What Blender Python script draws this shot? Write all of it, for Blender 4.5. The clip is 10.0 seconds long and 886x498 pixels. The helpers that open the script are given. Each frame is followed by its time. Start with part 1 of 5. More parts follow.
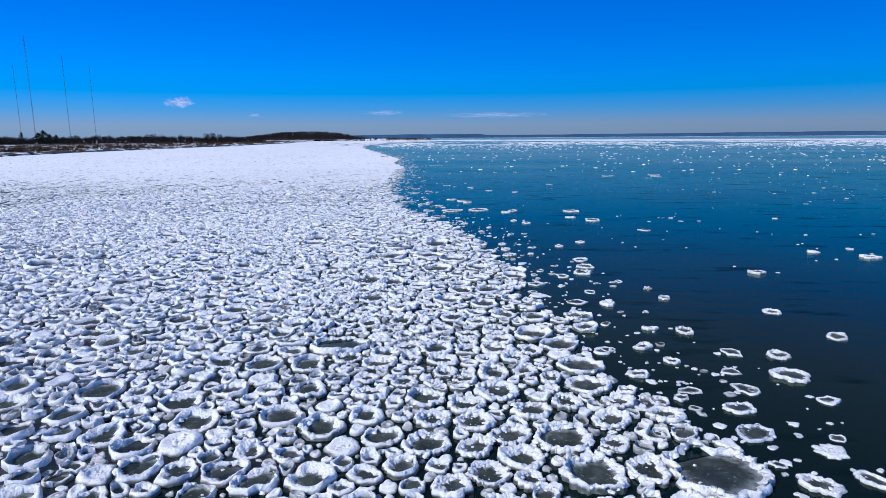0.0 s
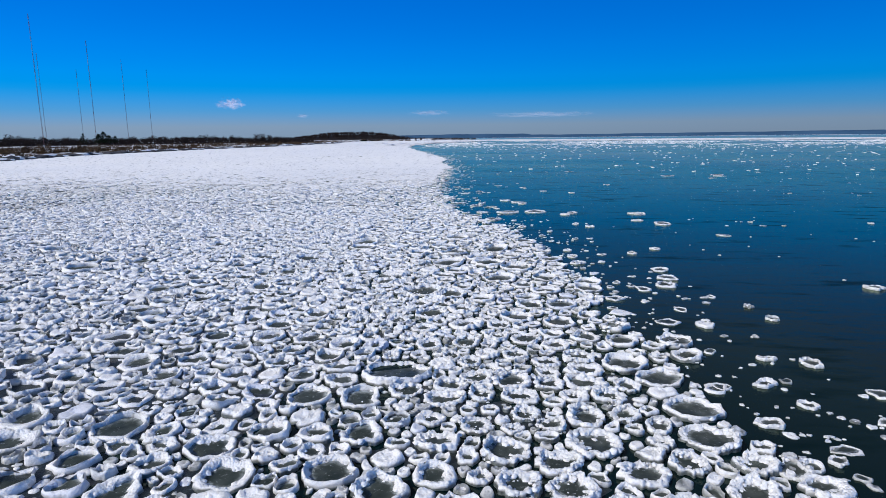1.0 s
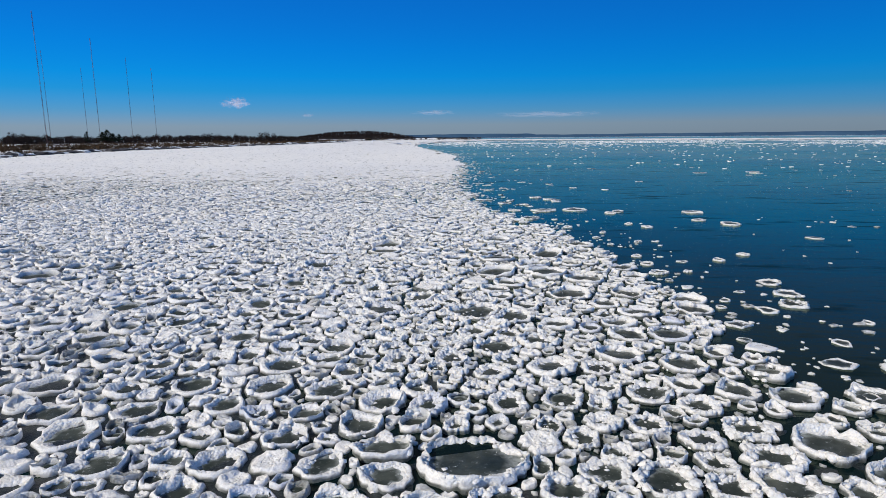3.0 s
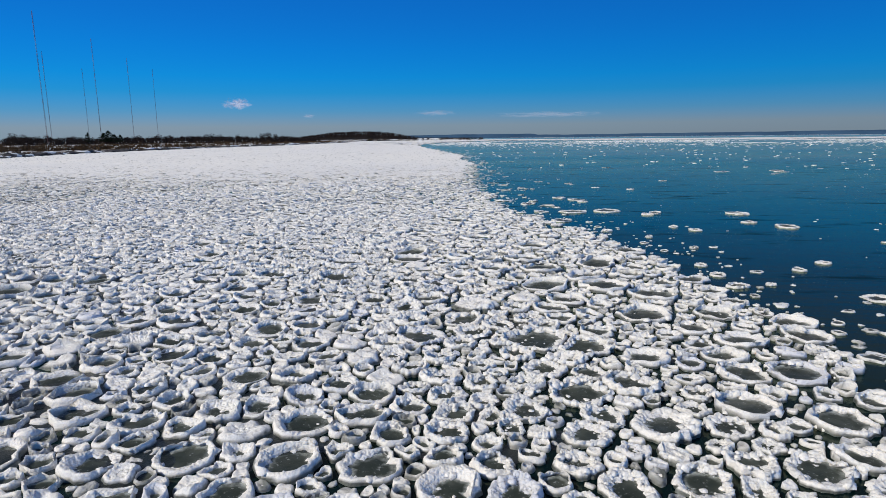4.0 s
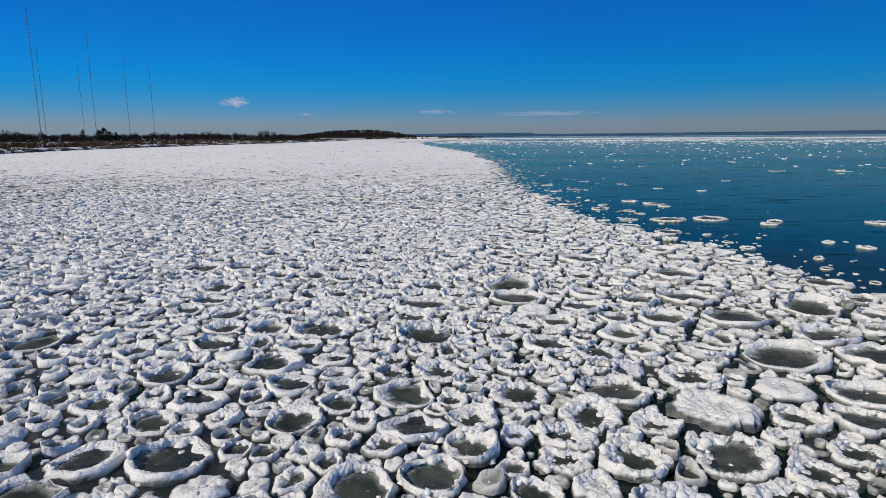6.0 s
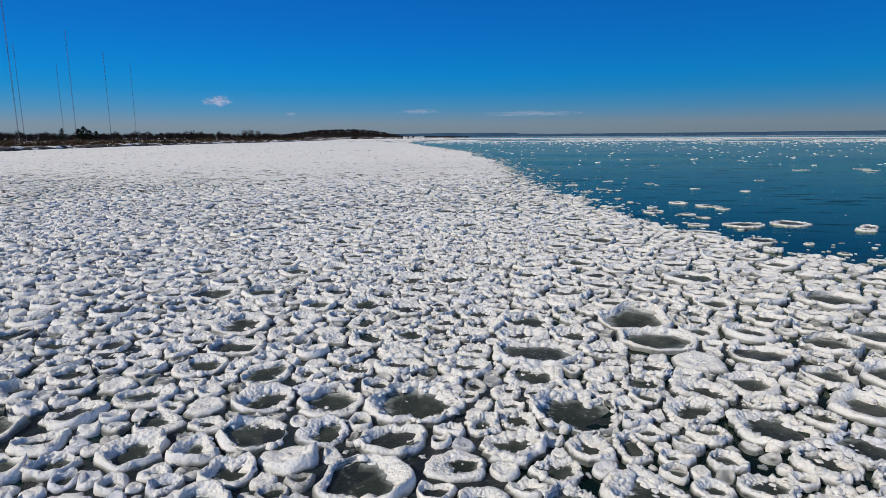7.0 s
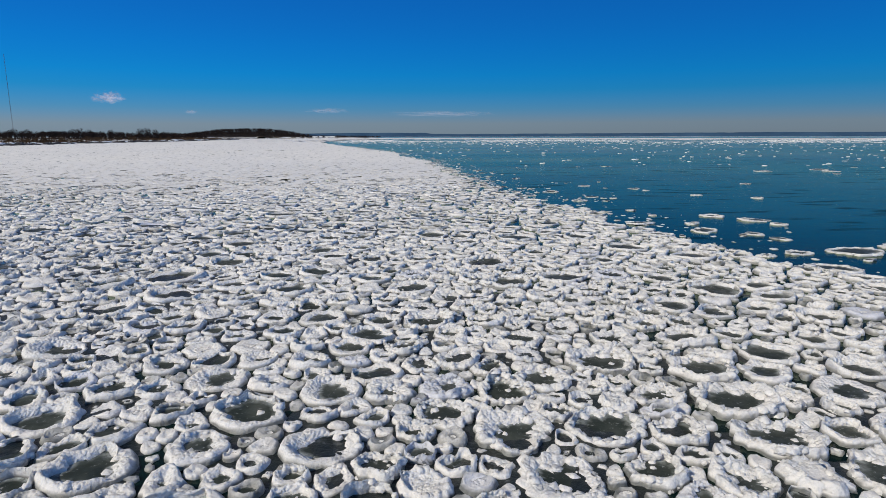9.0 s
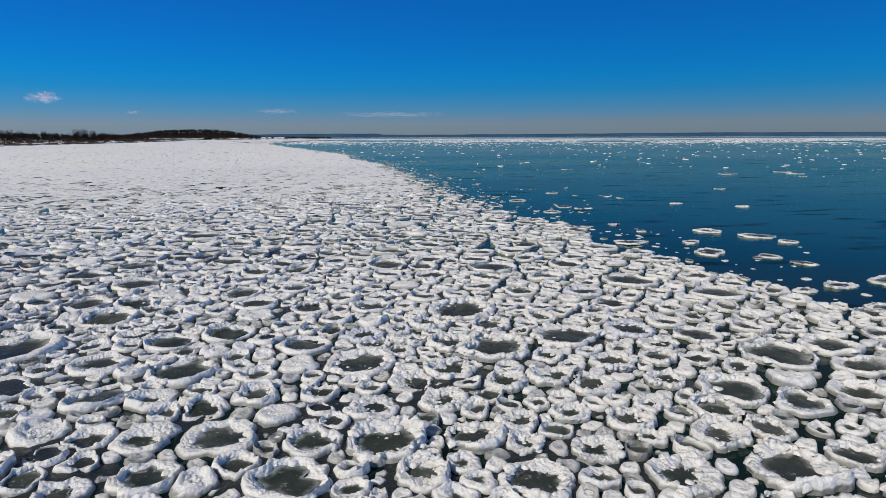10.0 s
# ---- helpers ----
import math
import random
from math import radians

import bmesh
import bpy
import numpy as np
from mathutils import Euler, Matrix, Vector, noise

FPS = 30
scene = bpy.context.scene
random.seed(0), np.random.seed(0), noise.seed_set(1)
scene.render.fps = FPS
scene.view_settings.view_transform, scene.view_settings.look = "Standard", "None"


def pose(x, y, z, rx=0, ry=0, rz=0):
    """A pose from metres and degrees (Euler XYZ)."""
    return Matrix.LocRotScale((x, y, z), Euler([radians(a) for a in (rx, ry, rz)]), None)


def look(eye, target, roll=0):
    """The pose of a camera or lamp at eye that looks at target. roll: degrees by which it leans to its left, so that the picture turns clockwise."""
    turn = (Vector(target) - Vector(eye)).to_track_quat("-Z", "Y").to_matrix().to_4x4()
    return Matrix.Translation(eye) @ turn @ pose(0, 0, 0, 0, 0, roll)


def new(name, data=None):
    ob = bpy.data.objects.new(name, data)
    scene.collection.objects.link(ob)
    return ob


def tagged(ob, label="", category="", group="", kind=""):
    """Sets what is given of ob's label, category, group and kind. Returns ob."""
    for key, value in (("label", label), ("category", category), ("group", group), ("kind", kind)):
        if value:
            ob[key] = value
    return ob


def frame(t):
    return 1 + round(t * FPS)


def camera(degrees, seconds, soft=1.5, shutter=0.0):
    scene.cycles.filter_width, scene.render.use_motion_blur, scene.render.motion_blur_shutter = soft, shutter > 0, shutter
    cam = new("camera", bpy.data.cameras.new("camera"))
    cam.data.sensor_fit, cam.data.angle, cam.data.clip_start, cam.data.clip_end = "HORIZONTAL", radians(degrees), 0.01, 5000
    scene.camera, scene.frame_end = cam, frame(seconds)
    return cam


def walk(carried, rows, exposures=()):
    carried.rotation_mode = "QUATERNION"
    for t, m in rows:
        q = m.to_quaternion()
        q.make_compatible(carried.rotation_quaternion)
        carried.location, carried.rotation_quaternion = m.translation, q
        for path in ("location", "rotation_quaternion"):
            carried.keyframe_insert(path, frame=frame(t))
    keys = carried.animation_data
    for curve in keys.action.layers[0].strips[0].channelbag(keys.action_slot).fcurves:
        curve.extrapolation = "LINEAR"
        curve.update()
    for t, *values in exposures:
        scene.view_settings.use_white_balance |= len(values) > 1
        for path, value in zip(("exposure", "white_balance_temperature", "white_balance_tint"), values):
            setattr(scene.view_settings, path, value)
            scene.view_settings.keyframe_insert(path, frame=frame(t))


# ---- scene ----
cam = camera(72.0, 10.0, soft=0.85)
PATH = [
    (0, (-0.115, 5.26, 7.281), (-0.225, 7.224, 6.92), -0.4),
    (0.5, (-0.62, 6.809, 7.208), (-0.833, 8.765, 6.848), -0.6),
    (1, (-1.258, 8.524, 7.04), (-1.511, 10.475, 6.68), -0.6),
    (1.5, (-1.934, 10.236, 6.791), (-2.19, 12.186, 6.43), -0.5),
    (2, (-2.556, 11.81, 6.502), (-2.815, 13.76, 6.142), -0.5),
    (2.5, (-3.215, 13.386, 6.255), (-3.478, 15.336, 5.895), -0.5),
    (2.7, (-3.516, 14.039, 6.179), (-3.78, 15.988, 5.818), -0.4),
    (3.8, (-5.582, 18.208, 5.729), (-5.855, 20.156, 5.372), -0.7),
    (4, (-6.009, 18.984, 5.674), (-6.28, 20.933, 5.315), -0.6),
    (4.5, (-7.101, 21.054, 5.514), (-7.37, 23.003, 5.155), -0.6),
    (5, (-8.347, 23.228, 5.399), (-8.604, 25.178, 5.036), -0.4),
    (5.5, (-9.69, 25.504, 5.257), (-9.95, 27.454, 4.893), -0.4),
    (5.7, (-10.276, 26.41, 5.204), (-10.538, 28.359, 4.841), -0.4),
    (6.8, (-14.194, 31.819, 4.759), (-14.436, 33.771, 4.397), -0.4),
    (7, (-14.892, 32.805, 4.702), (-15.105, 34.76, 4.339), -0.3),
    (7.5, (-16.531, 35.396, 4.57), (-16.692, 37.356, 4.206), -0.1),
    (8, (-17.972, 38.1, 4.446), (-18.089, 40.063, 4.082), -0.2),
    (8.5, (-18.935, 40.829, 4.423), (-19.035, 42.793, 4.059), -0.2),
    (9, (-19.403, 43.582, 4.456), (-19.331, 45.548, 4.092), -0.1),
    (9.5, (-19.508, 46.368, 4.536), (-19.303, 48.324, 4.173), -0.1),
    (10, (-19.347, 49.048, 4.629), (-19.124, 51.002, 4.267), -0.2),
]
walk(cam, [(t, look(eye, target, roll)) for t, eye, target, roll in PATH],
     exposures=[(0, 0.14, 5380, 17), (1, 0.10, 5850, 14), (2.5, 0.05, 6320, 12), (4.5, -0.06, 6600, 11), (7, -0.19, 6620, 11), (10, -0.21, 6620, 11)])

# ---- world, sun ----
SUN_AZ, SUN_EL = -130.0, 38.0          # degrees from +y, negative to the left; height over the horizon
world = bpy.data.worlds.new("winter_sky")
scene.world = world
world.use_nodes = True
wn = world.node_tree
wn.nodes.clear()
sky = wn.nodes.new("ShaderNodeTexSky")
sky.sky_type = "NISHITA"
sky.sun_disc = False
sky.sun_elevation, sky.sun_rotation = radians(SUN_EL), radians(-SUN_AZ)
sky.air_density, sky.dust_density, sky.ozone_density, sky.altitude = 1.0, 0.4, 2.0, 100
# a crisp, deep blue winter sky: the hue by how far the light has reddened towards the horizon, the brightness from the sky itself
split = wn.nodes.new("ShaderNodeSeparateColor")
redness = wn.nodes.new("ShaderNodeMath")
redness.operation = "DIVIDE"
half = wn.nodes.new("ShaderNodeMath")
half.operation = "MULTIPLY"
half.inputs[1].default_value = 0.5
hue = wn.nodes.new("ShaderNodeValToRGB")
STOPS = ((0.188, (0.16, 0.19, 0.30)), (0.208, (0.003, 0.157, 0.62)), (0.26, (0.002, 0.19, 0.615)), (0.32, (0.003, 0.217, 0.58)), (0.38, (0.012, 0.222, 0.51)),
         (0.50, (0.065, 0.23, 0.41)), (0.645, (0.165, 0.235, 0.30)), (0.785, (0.175, 0.23, 0.28)), (0.95, (0.32, 0.33, 0.35)))
while len(hue.color_ramp.elements) < len(STOPS):
    hue.color_ramp.elements.new(0.5)
for stop, (at, c) in zip(hue.color_ramp.elements, STOPS):
    stop.position, stop.color = at, (*c, 1)
grey = wn.nodes.new("ShaderNodeRGBToBW")
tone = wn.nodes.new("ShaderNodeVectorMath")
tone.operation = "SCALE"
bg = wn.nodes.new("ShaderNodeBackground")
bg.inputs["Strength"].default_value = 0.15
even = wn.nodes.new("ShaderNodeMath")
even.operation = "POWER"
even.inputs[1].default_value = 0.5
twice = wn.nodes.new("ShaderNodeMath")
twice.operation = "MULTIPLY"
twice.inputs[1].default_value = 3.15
out = wn.nodes.new("ShaderNodeOutputWorld")
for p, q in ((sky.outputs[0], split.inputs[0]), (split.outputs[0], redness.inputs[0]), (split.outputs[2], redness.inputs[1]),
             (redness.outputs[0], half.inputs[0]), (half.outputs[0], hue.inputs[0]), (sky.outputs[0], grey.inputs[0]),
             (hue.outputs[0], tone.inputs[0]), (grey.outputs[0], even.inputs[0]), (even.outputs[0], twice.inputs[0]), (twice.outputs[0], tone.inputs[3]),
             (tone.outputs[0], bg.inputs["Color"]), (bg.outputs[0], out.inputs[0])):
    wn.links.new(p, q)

sun_data = bpy.data.lights.new("sun", "SUN")
sun_data.energy, sun_data.angle, sun_data.color = 3.55, radians(0.6), (1.0, 0.935, 0.80)
sun = new("sun", sun_data)
a, e = radians(SUN_AZ), radians(SUN_EL)
sun.matrix_world = look((200 * math.sin(a) * math.cos(e), 200 * math.cos(a) * math.cos(e), 200 * math.sin(e)), (0, 0, 0))


# ---- materials ----
class Mat:
    """A small node builder."""
    def __init__(self, name):
        self.m = bpy.data.materials.new(name)
        self.m.use_nodes = True
        self.t = self.m.node_tree
        self.b = self.t.nodes["Principled BSDF"]
        self.out = self.t.nodes["Material Output"]
        self.pos = self.node("ShaderNodeNewGeometry").outputs["Position"]

    def node(self, kind, **props):
        n = self.t.nodes.new(kind)
        for k, v in props.items():
            n.inputs[k].default_value = v
        return n

    def link(self, a, b):
        self.t.links.new(a, b)

    def noise(self, scale, detail=3.0, rough=0.55, stretch=None):
        n = self.node("ShaderNodeTexNoise", Scale=scale, Detail=detail, Roughness=rough)
        if stretch:
            mp = self.node("ShaderNodeMapping", Scale=stretch)
            self.link(self.pos, mp.inputs["Vector"])
            self.link(mp.outputs[0], n.inputs["Vector"])
        else:
            self.link(self.pos, n.inputs["Vector"])
        return n.outputs["Fac"]

    def ramp(self, fac, stops):
        r = self.node("ShaderNodeValToRGB")
        el = r.color_ramp.elements
        while len(el) < len(stops):
            el.new(0.5)
        for s, (p, c) in zip(el, stops):
            s.position, s.color = p, (*c, 1) if len(c) == 3 else c
        self.link(fac, r.inputs["Fac"])
        return r.outputs["Color"]

    def mix(self, fac, a, b, mode="MIX"):
        n = self.t.nodes.new("ShaderNodeMix")
        n.data_type, n.blend_type = "RGBA", mode
        for sock, v in ((n.inputs[0], fac), (n.inputs[6], a), (n.inputs[7], b)):
            if isinstance(v, (int, float)):
                sock.default_value = v
            elif isinstance(v, tuple):
                sock.default_value = (*v, 1)
            else:
                self.link(v, sock)
        return n.outputs[2]

    def attr(self, name):
        n = self.node("ShaderNodeAttribute")
        n.attribute_name = name
        return n.outputs["Fac"]

    def bump(self, fac, strength, distance):
        n = self.node("ShaderNodeBump", Strength=strength, Distance=distance)
        self.link(fac, n.inputs["Height"])
        last = self.b.inputs["Normal"]
        if last.is_linked:
            self.link(last.links[0].from_socket, n.inputs["Normal"])
        self.link(n.outputs[0], last)

    def set(self, color=None, rough=None, **other):
        for key, v in (("Base Color", color), ("Roughness", rough), *other.items()):
            if v is None:
                continue
            if isinstance(v, (int, float)):
                self.b.inputs[key].default_value = v
            elif isinstance(v, tuple):
                self.b.inputs[key].default_value = (*v, 1) if len(v) == 3 else v
            else:
                self.link(v, self.b.inputs[key])
        return self


def frost_material(name, white, grey, blue):
    """Frost-crusted snow ice: white crystals, grey-green margins darkened by water and painted shade, a bluish cast on
    some floes.
    """
    m = Mat(name)
    tone = m.ramp(m.noise(2.3, 4), [(0.3, grey), (0.58, white)])
    fine = m.ramp(m.noise(26.0, 3), [(0.25, (0.80, 0.82, 0.85)), (0.55, (1, 1, 1))])
    c = m.mix(1.0, tone, fine, "MULTIPLY")
    rnd = m.attr("tint")
    c = m.mix(m.ramp(rnd, [(0.93, (0, 0, 0)), (0.99, (0.4, 0.4, 0.4))]), c, blue)
    # dark mix for wet ice and for shade at the floe foot, put into colour
    wet_shaded = m.mix(m.ramp(m.noise(7.0, 4), [(0.35, (0, 0, 0)), (0.7, (1, 1, 1))]), (0.022, 0.032, 0.03), (0.15, 0.175, 0.17))
    c = m.mix(m.attr("soak_shade"), c, wet_shaded)
    m.set(c, m.ramp(m.attr("soak_shade"), [(0, (0.75,) * 3), (1, (0.35,) * 3)]), **{"Subsurface Weight": 0.35, "Subsurface Scale": 0.05})
    m.b.inputs["Subsurface Radius"].default_value = (1.0, 0.95, 0.9)
    vor = m.node("ShaderNodeTexVoronoi", Scale=17.0)
    vor.feature = "SMOOTH_F1"
    vor.inputs["Smoothness"].default_value = 0.6
    warp = m.mix(0.16, m.pos, m.node("ShaderNodeTexNoise", Scale=5.0, Detail=3.0).outputs["Color"], "ADD")
    m.link(warp, vor.inputs["Vector"])
    chunk = m.node("ShaderNodeMath")
    chunk.operation = "MULTIPLY"
    m.link(vor.outputs["Distance"], chunk.inputs[0])
    m.link(m.attr("crumb"), chunk.inputs[1])
    m.bump(chunk.outputs[0], 0.6, -0.07)
    m.bump(m.noise(10.0, 5, 0.66), 0.5, 0.075)
    m.bump(m.noise(48.0, 4, 0.65), 0.4, 0.02)
    return m.m


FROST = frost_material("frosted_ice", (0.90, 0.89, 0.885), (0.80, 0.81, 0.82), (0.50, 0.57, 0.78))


def pool_material():
    m = Mat("wet_grey_ice")
    base = m.ramp(m.noise(1.7, 3), [(0.3, (0.014, 0.022, 0.018)), (0.52, (0.034, 0.044, 0.037)), (0.75, (0.085, 0.097, 0.085))])
    frost = m.ramp(m.noise(11.0, 5, 0.7), [(0.60, (0, 0, 0)), (0.74, (0.7, 0.7, 0.7))])
    c = m.mix(frost, base, (0.62, 0.65, 0.66))
    ragged = m.mix(1.0, m.ramp(m.attr("margin"), [(0.6, (0, 0, 0)), (0.95, (1, 1, 1))]), m.ramp(m.noise(7.0, 5, 0.65), [(0.35, (0, 0, 0)), (0.62, (1, 1, 1))]), "MULTIPLY")
    c = m.mix(ragged, c, (0.46, 0.50, 0.50))
    m.set(c, m.ramp(m.noise(5.0, 2), [(0.3, (0.35,) * 3), (0.7, (0.6,) * 3)]), **{"Specular IOR Level": 0.3})
    m.bump(m.noise(22.0, 3), 0.3, 0.01)
    return m.m


POOL = pool_material()


def slush_material():
    m = Mat("grey_slush")
    c = m.ramp(m.noise(5.5, 5, 0.7), [(0.42, (0.007, 0.013, 0.014)), (0.60, (0.02, 0.028, 0.029)), (0.74, (0.2, 0.225, 0.235))])
    m.set(c, 0.4)
    m.bump(m.noise(18.0, 4), 0.6, 0.03)
    return m.m


SLUSH = slush_material()


def water_material():
    m = Mat("cold_lake_water")
    c = m.ramp(m.noise(0.02, 3, 0.6, (1, 0.5, 1)), [(0.42, (0.001, 0.008, 0.010)), (0.72, (0.008, 0.036, 0.040))])
    m.set(c, 0.5, **{"Specular IOR Level": 0.0})
    m.bump(m.noise(1.1, 4, 0.65, (0.5, 1.1, 1))  , 0.2, 0.12)
    m.bump(m.noise(0.30, 4, 0.6, (0.3, 1.3, 1)), 0.10, 0.3)
    gloss = m.node("ShaderNodeBsdfGlossy")
    film = m.ramp(m.noise(0.55, 4, 0.6, (0.35, 1.0, 1)), [(0.33, (0.36, 0.44, 0.33)), (0.43, (0.78, 0.92, 0.71))])
    m.link(film, gloss.inputs["Color"])
    m.link(m.ramp(m.noise(0.035, 5, 0.65, (0.35, 1.0, 1)), [(0.40, (0.12,) * 3), (0.65, (0.20,) * 3)]), gloss.inputs["Roughness"])
    m.link(m.b.inputs["Normal"].links[0].from_socket, gloss.inputs["Normal"])
    fres = m.node("ShaderNodeFresnel", IOR=1.25)
    both = m.node("ShaderNodeMixShader")
    m.link(fres.outputs[0], both.inputs[0])
    m.link(m.b.outputs[0], both.inputs[1])
    m.link(gloss.outputs[0], both.inputs[2])
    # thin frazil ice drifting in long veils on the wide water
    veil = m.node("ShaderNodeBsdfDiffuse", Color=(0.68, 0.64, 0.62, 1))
    # growth with distance puts the paler far reflection into the surface colour
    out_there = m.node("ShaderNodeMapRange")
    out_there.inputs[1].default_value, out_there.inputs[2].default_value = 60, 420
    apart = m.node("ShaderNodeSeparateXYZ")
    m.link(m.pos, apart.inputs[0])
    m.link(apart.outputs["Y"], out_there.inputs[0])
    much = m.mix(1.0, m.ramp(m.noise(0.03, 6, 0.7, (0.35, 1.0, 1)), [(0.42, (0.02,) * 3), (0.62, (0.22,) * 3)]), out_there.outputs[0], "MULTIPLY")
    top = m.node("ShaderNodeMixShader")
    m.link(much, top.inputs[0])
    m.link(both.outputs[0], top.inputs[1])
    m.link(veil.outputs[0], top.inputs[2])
    m.link(top.outputs[0], m.out.inputs["Surface"])
    return m.m


WATER = water_material()


def field_material():
    """The far pack, too far off to tell its floes apart."""
    m = Mat("far_pack_ice")
    c = m.ramp(m.noise(1.1, 4, 0.7), [(0.33, (0.14, 0.17, 0.19)), (0.40, (0.84, 0.85, 0.86)), (0.6, (0.93, 0.93, 0.93))])
    big = m.ramp(m.noise(0.03, 3, 0.6, (1, 0.4, 1)), [(0.3, (0.94, 0.95, 0.97)), (0.6, (1, 1, 1))])
    m.set(m.mix(1.0, c, big, "MULTIPLY"), 0.8)
    m.bump(m.noise(2.0, 4, 0.7), 0.2, 0.15)
    return m.m


FIELD = field_material()


def simple(name, lo, hi, scale, rough=0.85, bump=0.0, dist=0.02, detail=4):
    m = Mat(name)
    n = m.noise(scale, detail, 0.65)
    m.set(m.ramp(n, [(0.35, lo), (0.65, hi)]), rough, **{"Specular IOR Level": 0.5 if rough < 0.8 else 0.05})
    if bump:
        m.bump(m.noise(scale * 3, 4), bump, dist)
    return m.m


def meadow_material():
    m = Mat("snowy_marsh_ground")
    snow = m.ramp(m.noise(0.06, 6, 0.7, (1, 0.45, 1)), [(0.47, (0, 0, 0)), (0.56, (1, 1, 1))])
    grass = m.ramp(m.noise(0.5, 5, 0.7), [(0.3, (0.03, 0.02, 0.013)), (0.7, (0.095, 0.065, 0.04))])
    m.set(m.mix(snow, grass, (0.74, 0.76, 0.80)), 0.9, **{"Specular IOR Level": 0.05})
    m.bump(m.noise(1.5, 4), 0.8, 0.3)
    return m.m


MEADOW = meadow_material()
BARK = simple("bare_winter_bark", (0.018, 0.014, 0.013), (0.045, 0.036, 0.032), 1.2)
TWIG = simple("bare_twigs", (0.018, 0.014, 0.015), (0.045, 0.034, 0.031), 0.4)
BRUSH = simple("dry_brush_stems", (0.04, 0.026, 0.016), (0.12, 0.078, 0.046), 0.8)
NEEDLE = simple("dark_conifer_needles", (0.006, 0.012, 0.008), (0.022, 0.034, 0.02), 0.9)
ROCK = simple("dark_shore_rock", (0.025, 0.026, 0.03), (0.11, 0.11, 0.12), 0.7, 0.8, 0.8, 0.1)
SHORE_ICE = simple("piled_shore_ice", (0.35, 0.42, 0.52), (0.82, 0.84, 0.87), 0.45, 0.7, 0.6, 0.1)
FLOOR_WOOD = simple("wooded_slope", (0.012, 0.010, 0.010), (0.03, 0.025, 0.022), 0.08)
RED = simple("faded_red_paint", (0.11, 0.05, 0.05), (0.15, 0.07, 0.065), 0.5, 0.6)
WHITE = simple("weathered_grey_white_paint", (0.15, 0.155, 0.17), (0.21, 0.215, 0.23), 0.5, 0.6)
STEEL = simple("galvanised_steel", (0.25, 0.26, 0.27), (0.36, 0.37, 0.38), 1.5, 0.5)
ROOF = simple("dark_shingle_roof", (0.06, 0.055, 0.055), (0.12, 0.11, 0.11), 1.0)
SNOWROOF = simple("snow_on_roof", (0.74, 0.76, 0.79), (0.82, 0.83, 0.84), 0.5)
SIDING = simple("white_siding", (0.70, 0.70, 0.69), (0.78, 0.78, 0.77), 0.3, 0.7)
GLASS = simple("dark_window_glass", (0.02, 0.025, 0.03), (0.04, 0.045, 0.05), 0.5, 0.1)
# blue of the distant air put into the shore's base colour
FAR_LAND = simple("far_shore_haze_tint", (0.034, 0.082, 0.155), (0.055, 0.12, 0.21), 0.004)


# ---- builders ----
def mesh_of(name, verts, faces, mats, smooth=True, index=None):
    me = bpy.data.meshes.new(name)
    me.from_pydata([tuple(v) for v in verts], [], [tuple(f) for f in faces])
    for m in mats:
        me.materials.append(m)
    if smooth:
        me.polygons.foreach_set("use_smooth", [True] * len(me.polygons))
    if index is not None:
        me.polygons.foreach_set("material_index", index)
    me.update()
    return me


def mesh_np(name, verts, quads, tris, mats, floats=None):
    """A mesh out of numpy arrays: vertices, four-cornered and three-cornered faces; floats: named values per vertex."""
    me = bpy.data.meshes.new(name)
    nq, nt = len(quads), len(tris)
    me.vertices.add(len(verts))
    me.vertices.foreach_set("co", np.ascontiguousarray(verts, np.float32).ravel())
    loops = np.concatenate([np.asarray(quads, np.int32).ravel(), np.asarray(tris, np.int32).ravel()])
    me.loops.add(len(loops))
    me.loops.foreach_set("vertex_index", loops)
    start = np.concatenate([np.arange(nq) * 4, nq * 4 + np.arange(nt) * 3]).astype(np.int32)
    me.polygons.add(nq + nt)
    me.polygons.foreach_set("loop_start", start)
    me.polygons.foreach_set("use_smooth", np.ones(nq + nt, bool))
    for m in mats:
        me.materials.append(m)
    for key, vals in (floats or {}).items():
        at = me.attributes.new(key, "FLOAT", "POINT")
        at.data.foreach_set("value", np.ascontiguousarray(vals, np.float32).ravel())
    me.update(calc_edges=True)
    me.validate()
    return me


def part(name, bm, material, parent, label=""):
    """A bmesh as one mesh object under a thing or a part."""
    me = bpy.data.meshes.new(name)
    bm.to_mesh(me)
    bm.free()
    me.materials.append(material)
    ob = new(name, me)
    ob.parent = parent
    return tagged(ob, label)


def child(name, me, parent, label=""):
    ob = new(name, me)
    ob.parent = parent
    return tagged(ob, label)


def thing(name, label, category, group="", kind="", at=(0, 0, 0)):
    ob = new(name)
    ob.empty_display_size = 0.2
    ob.location = at
    return tagged(ob, label, category, group, kind)


def hashed(ix, iy, seed):
    h = (ix.astype(np.int64) * 374761393 + iy.astype(np.int64) * 668265263 + seed * 2147483647) & 0xFFFFFFFF
    h = ((h ^ (h >> 13)) * 1274126177) & 0xFFFFFFFF
    return ((h ^ (h >> 16)) & 0xFFFF) / 65535.0


def vnoise(x, y, seed=0):
    """Smooth value noise, 0 to 1, on arrays."""
    x, y = np.asarray(x, float), np.asarray(y, float)
    ix, iy = np.floor(x), np.floor(y)
    fx, fy = x - ix, y - iy
    fx, fy = fx * fx * (3 - 2 * fx), fy * fy * (3 - 2 * fy)
    a0, b0 = hashed(ix, iy, seed), hashed(ix + 1, iy, seed)
    c0, d0 = hashed(ix, iy + 1, seed), hashed(ix + 1, iy + 1, seed)
    return (a0 * (1 - fx) + b0 * fx) * (1 - fy) + (c0 * (1 - fx) + d0 * fx) * fy


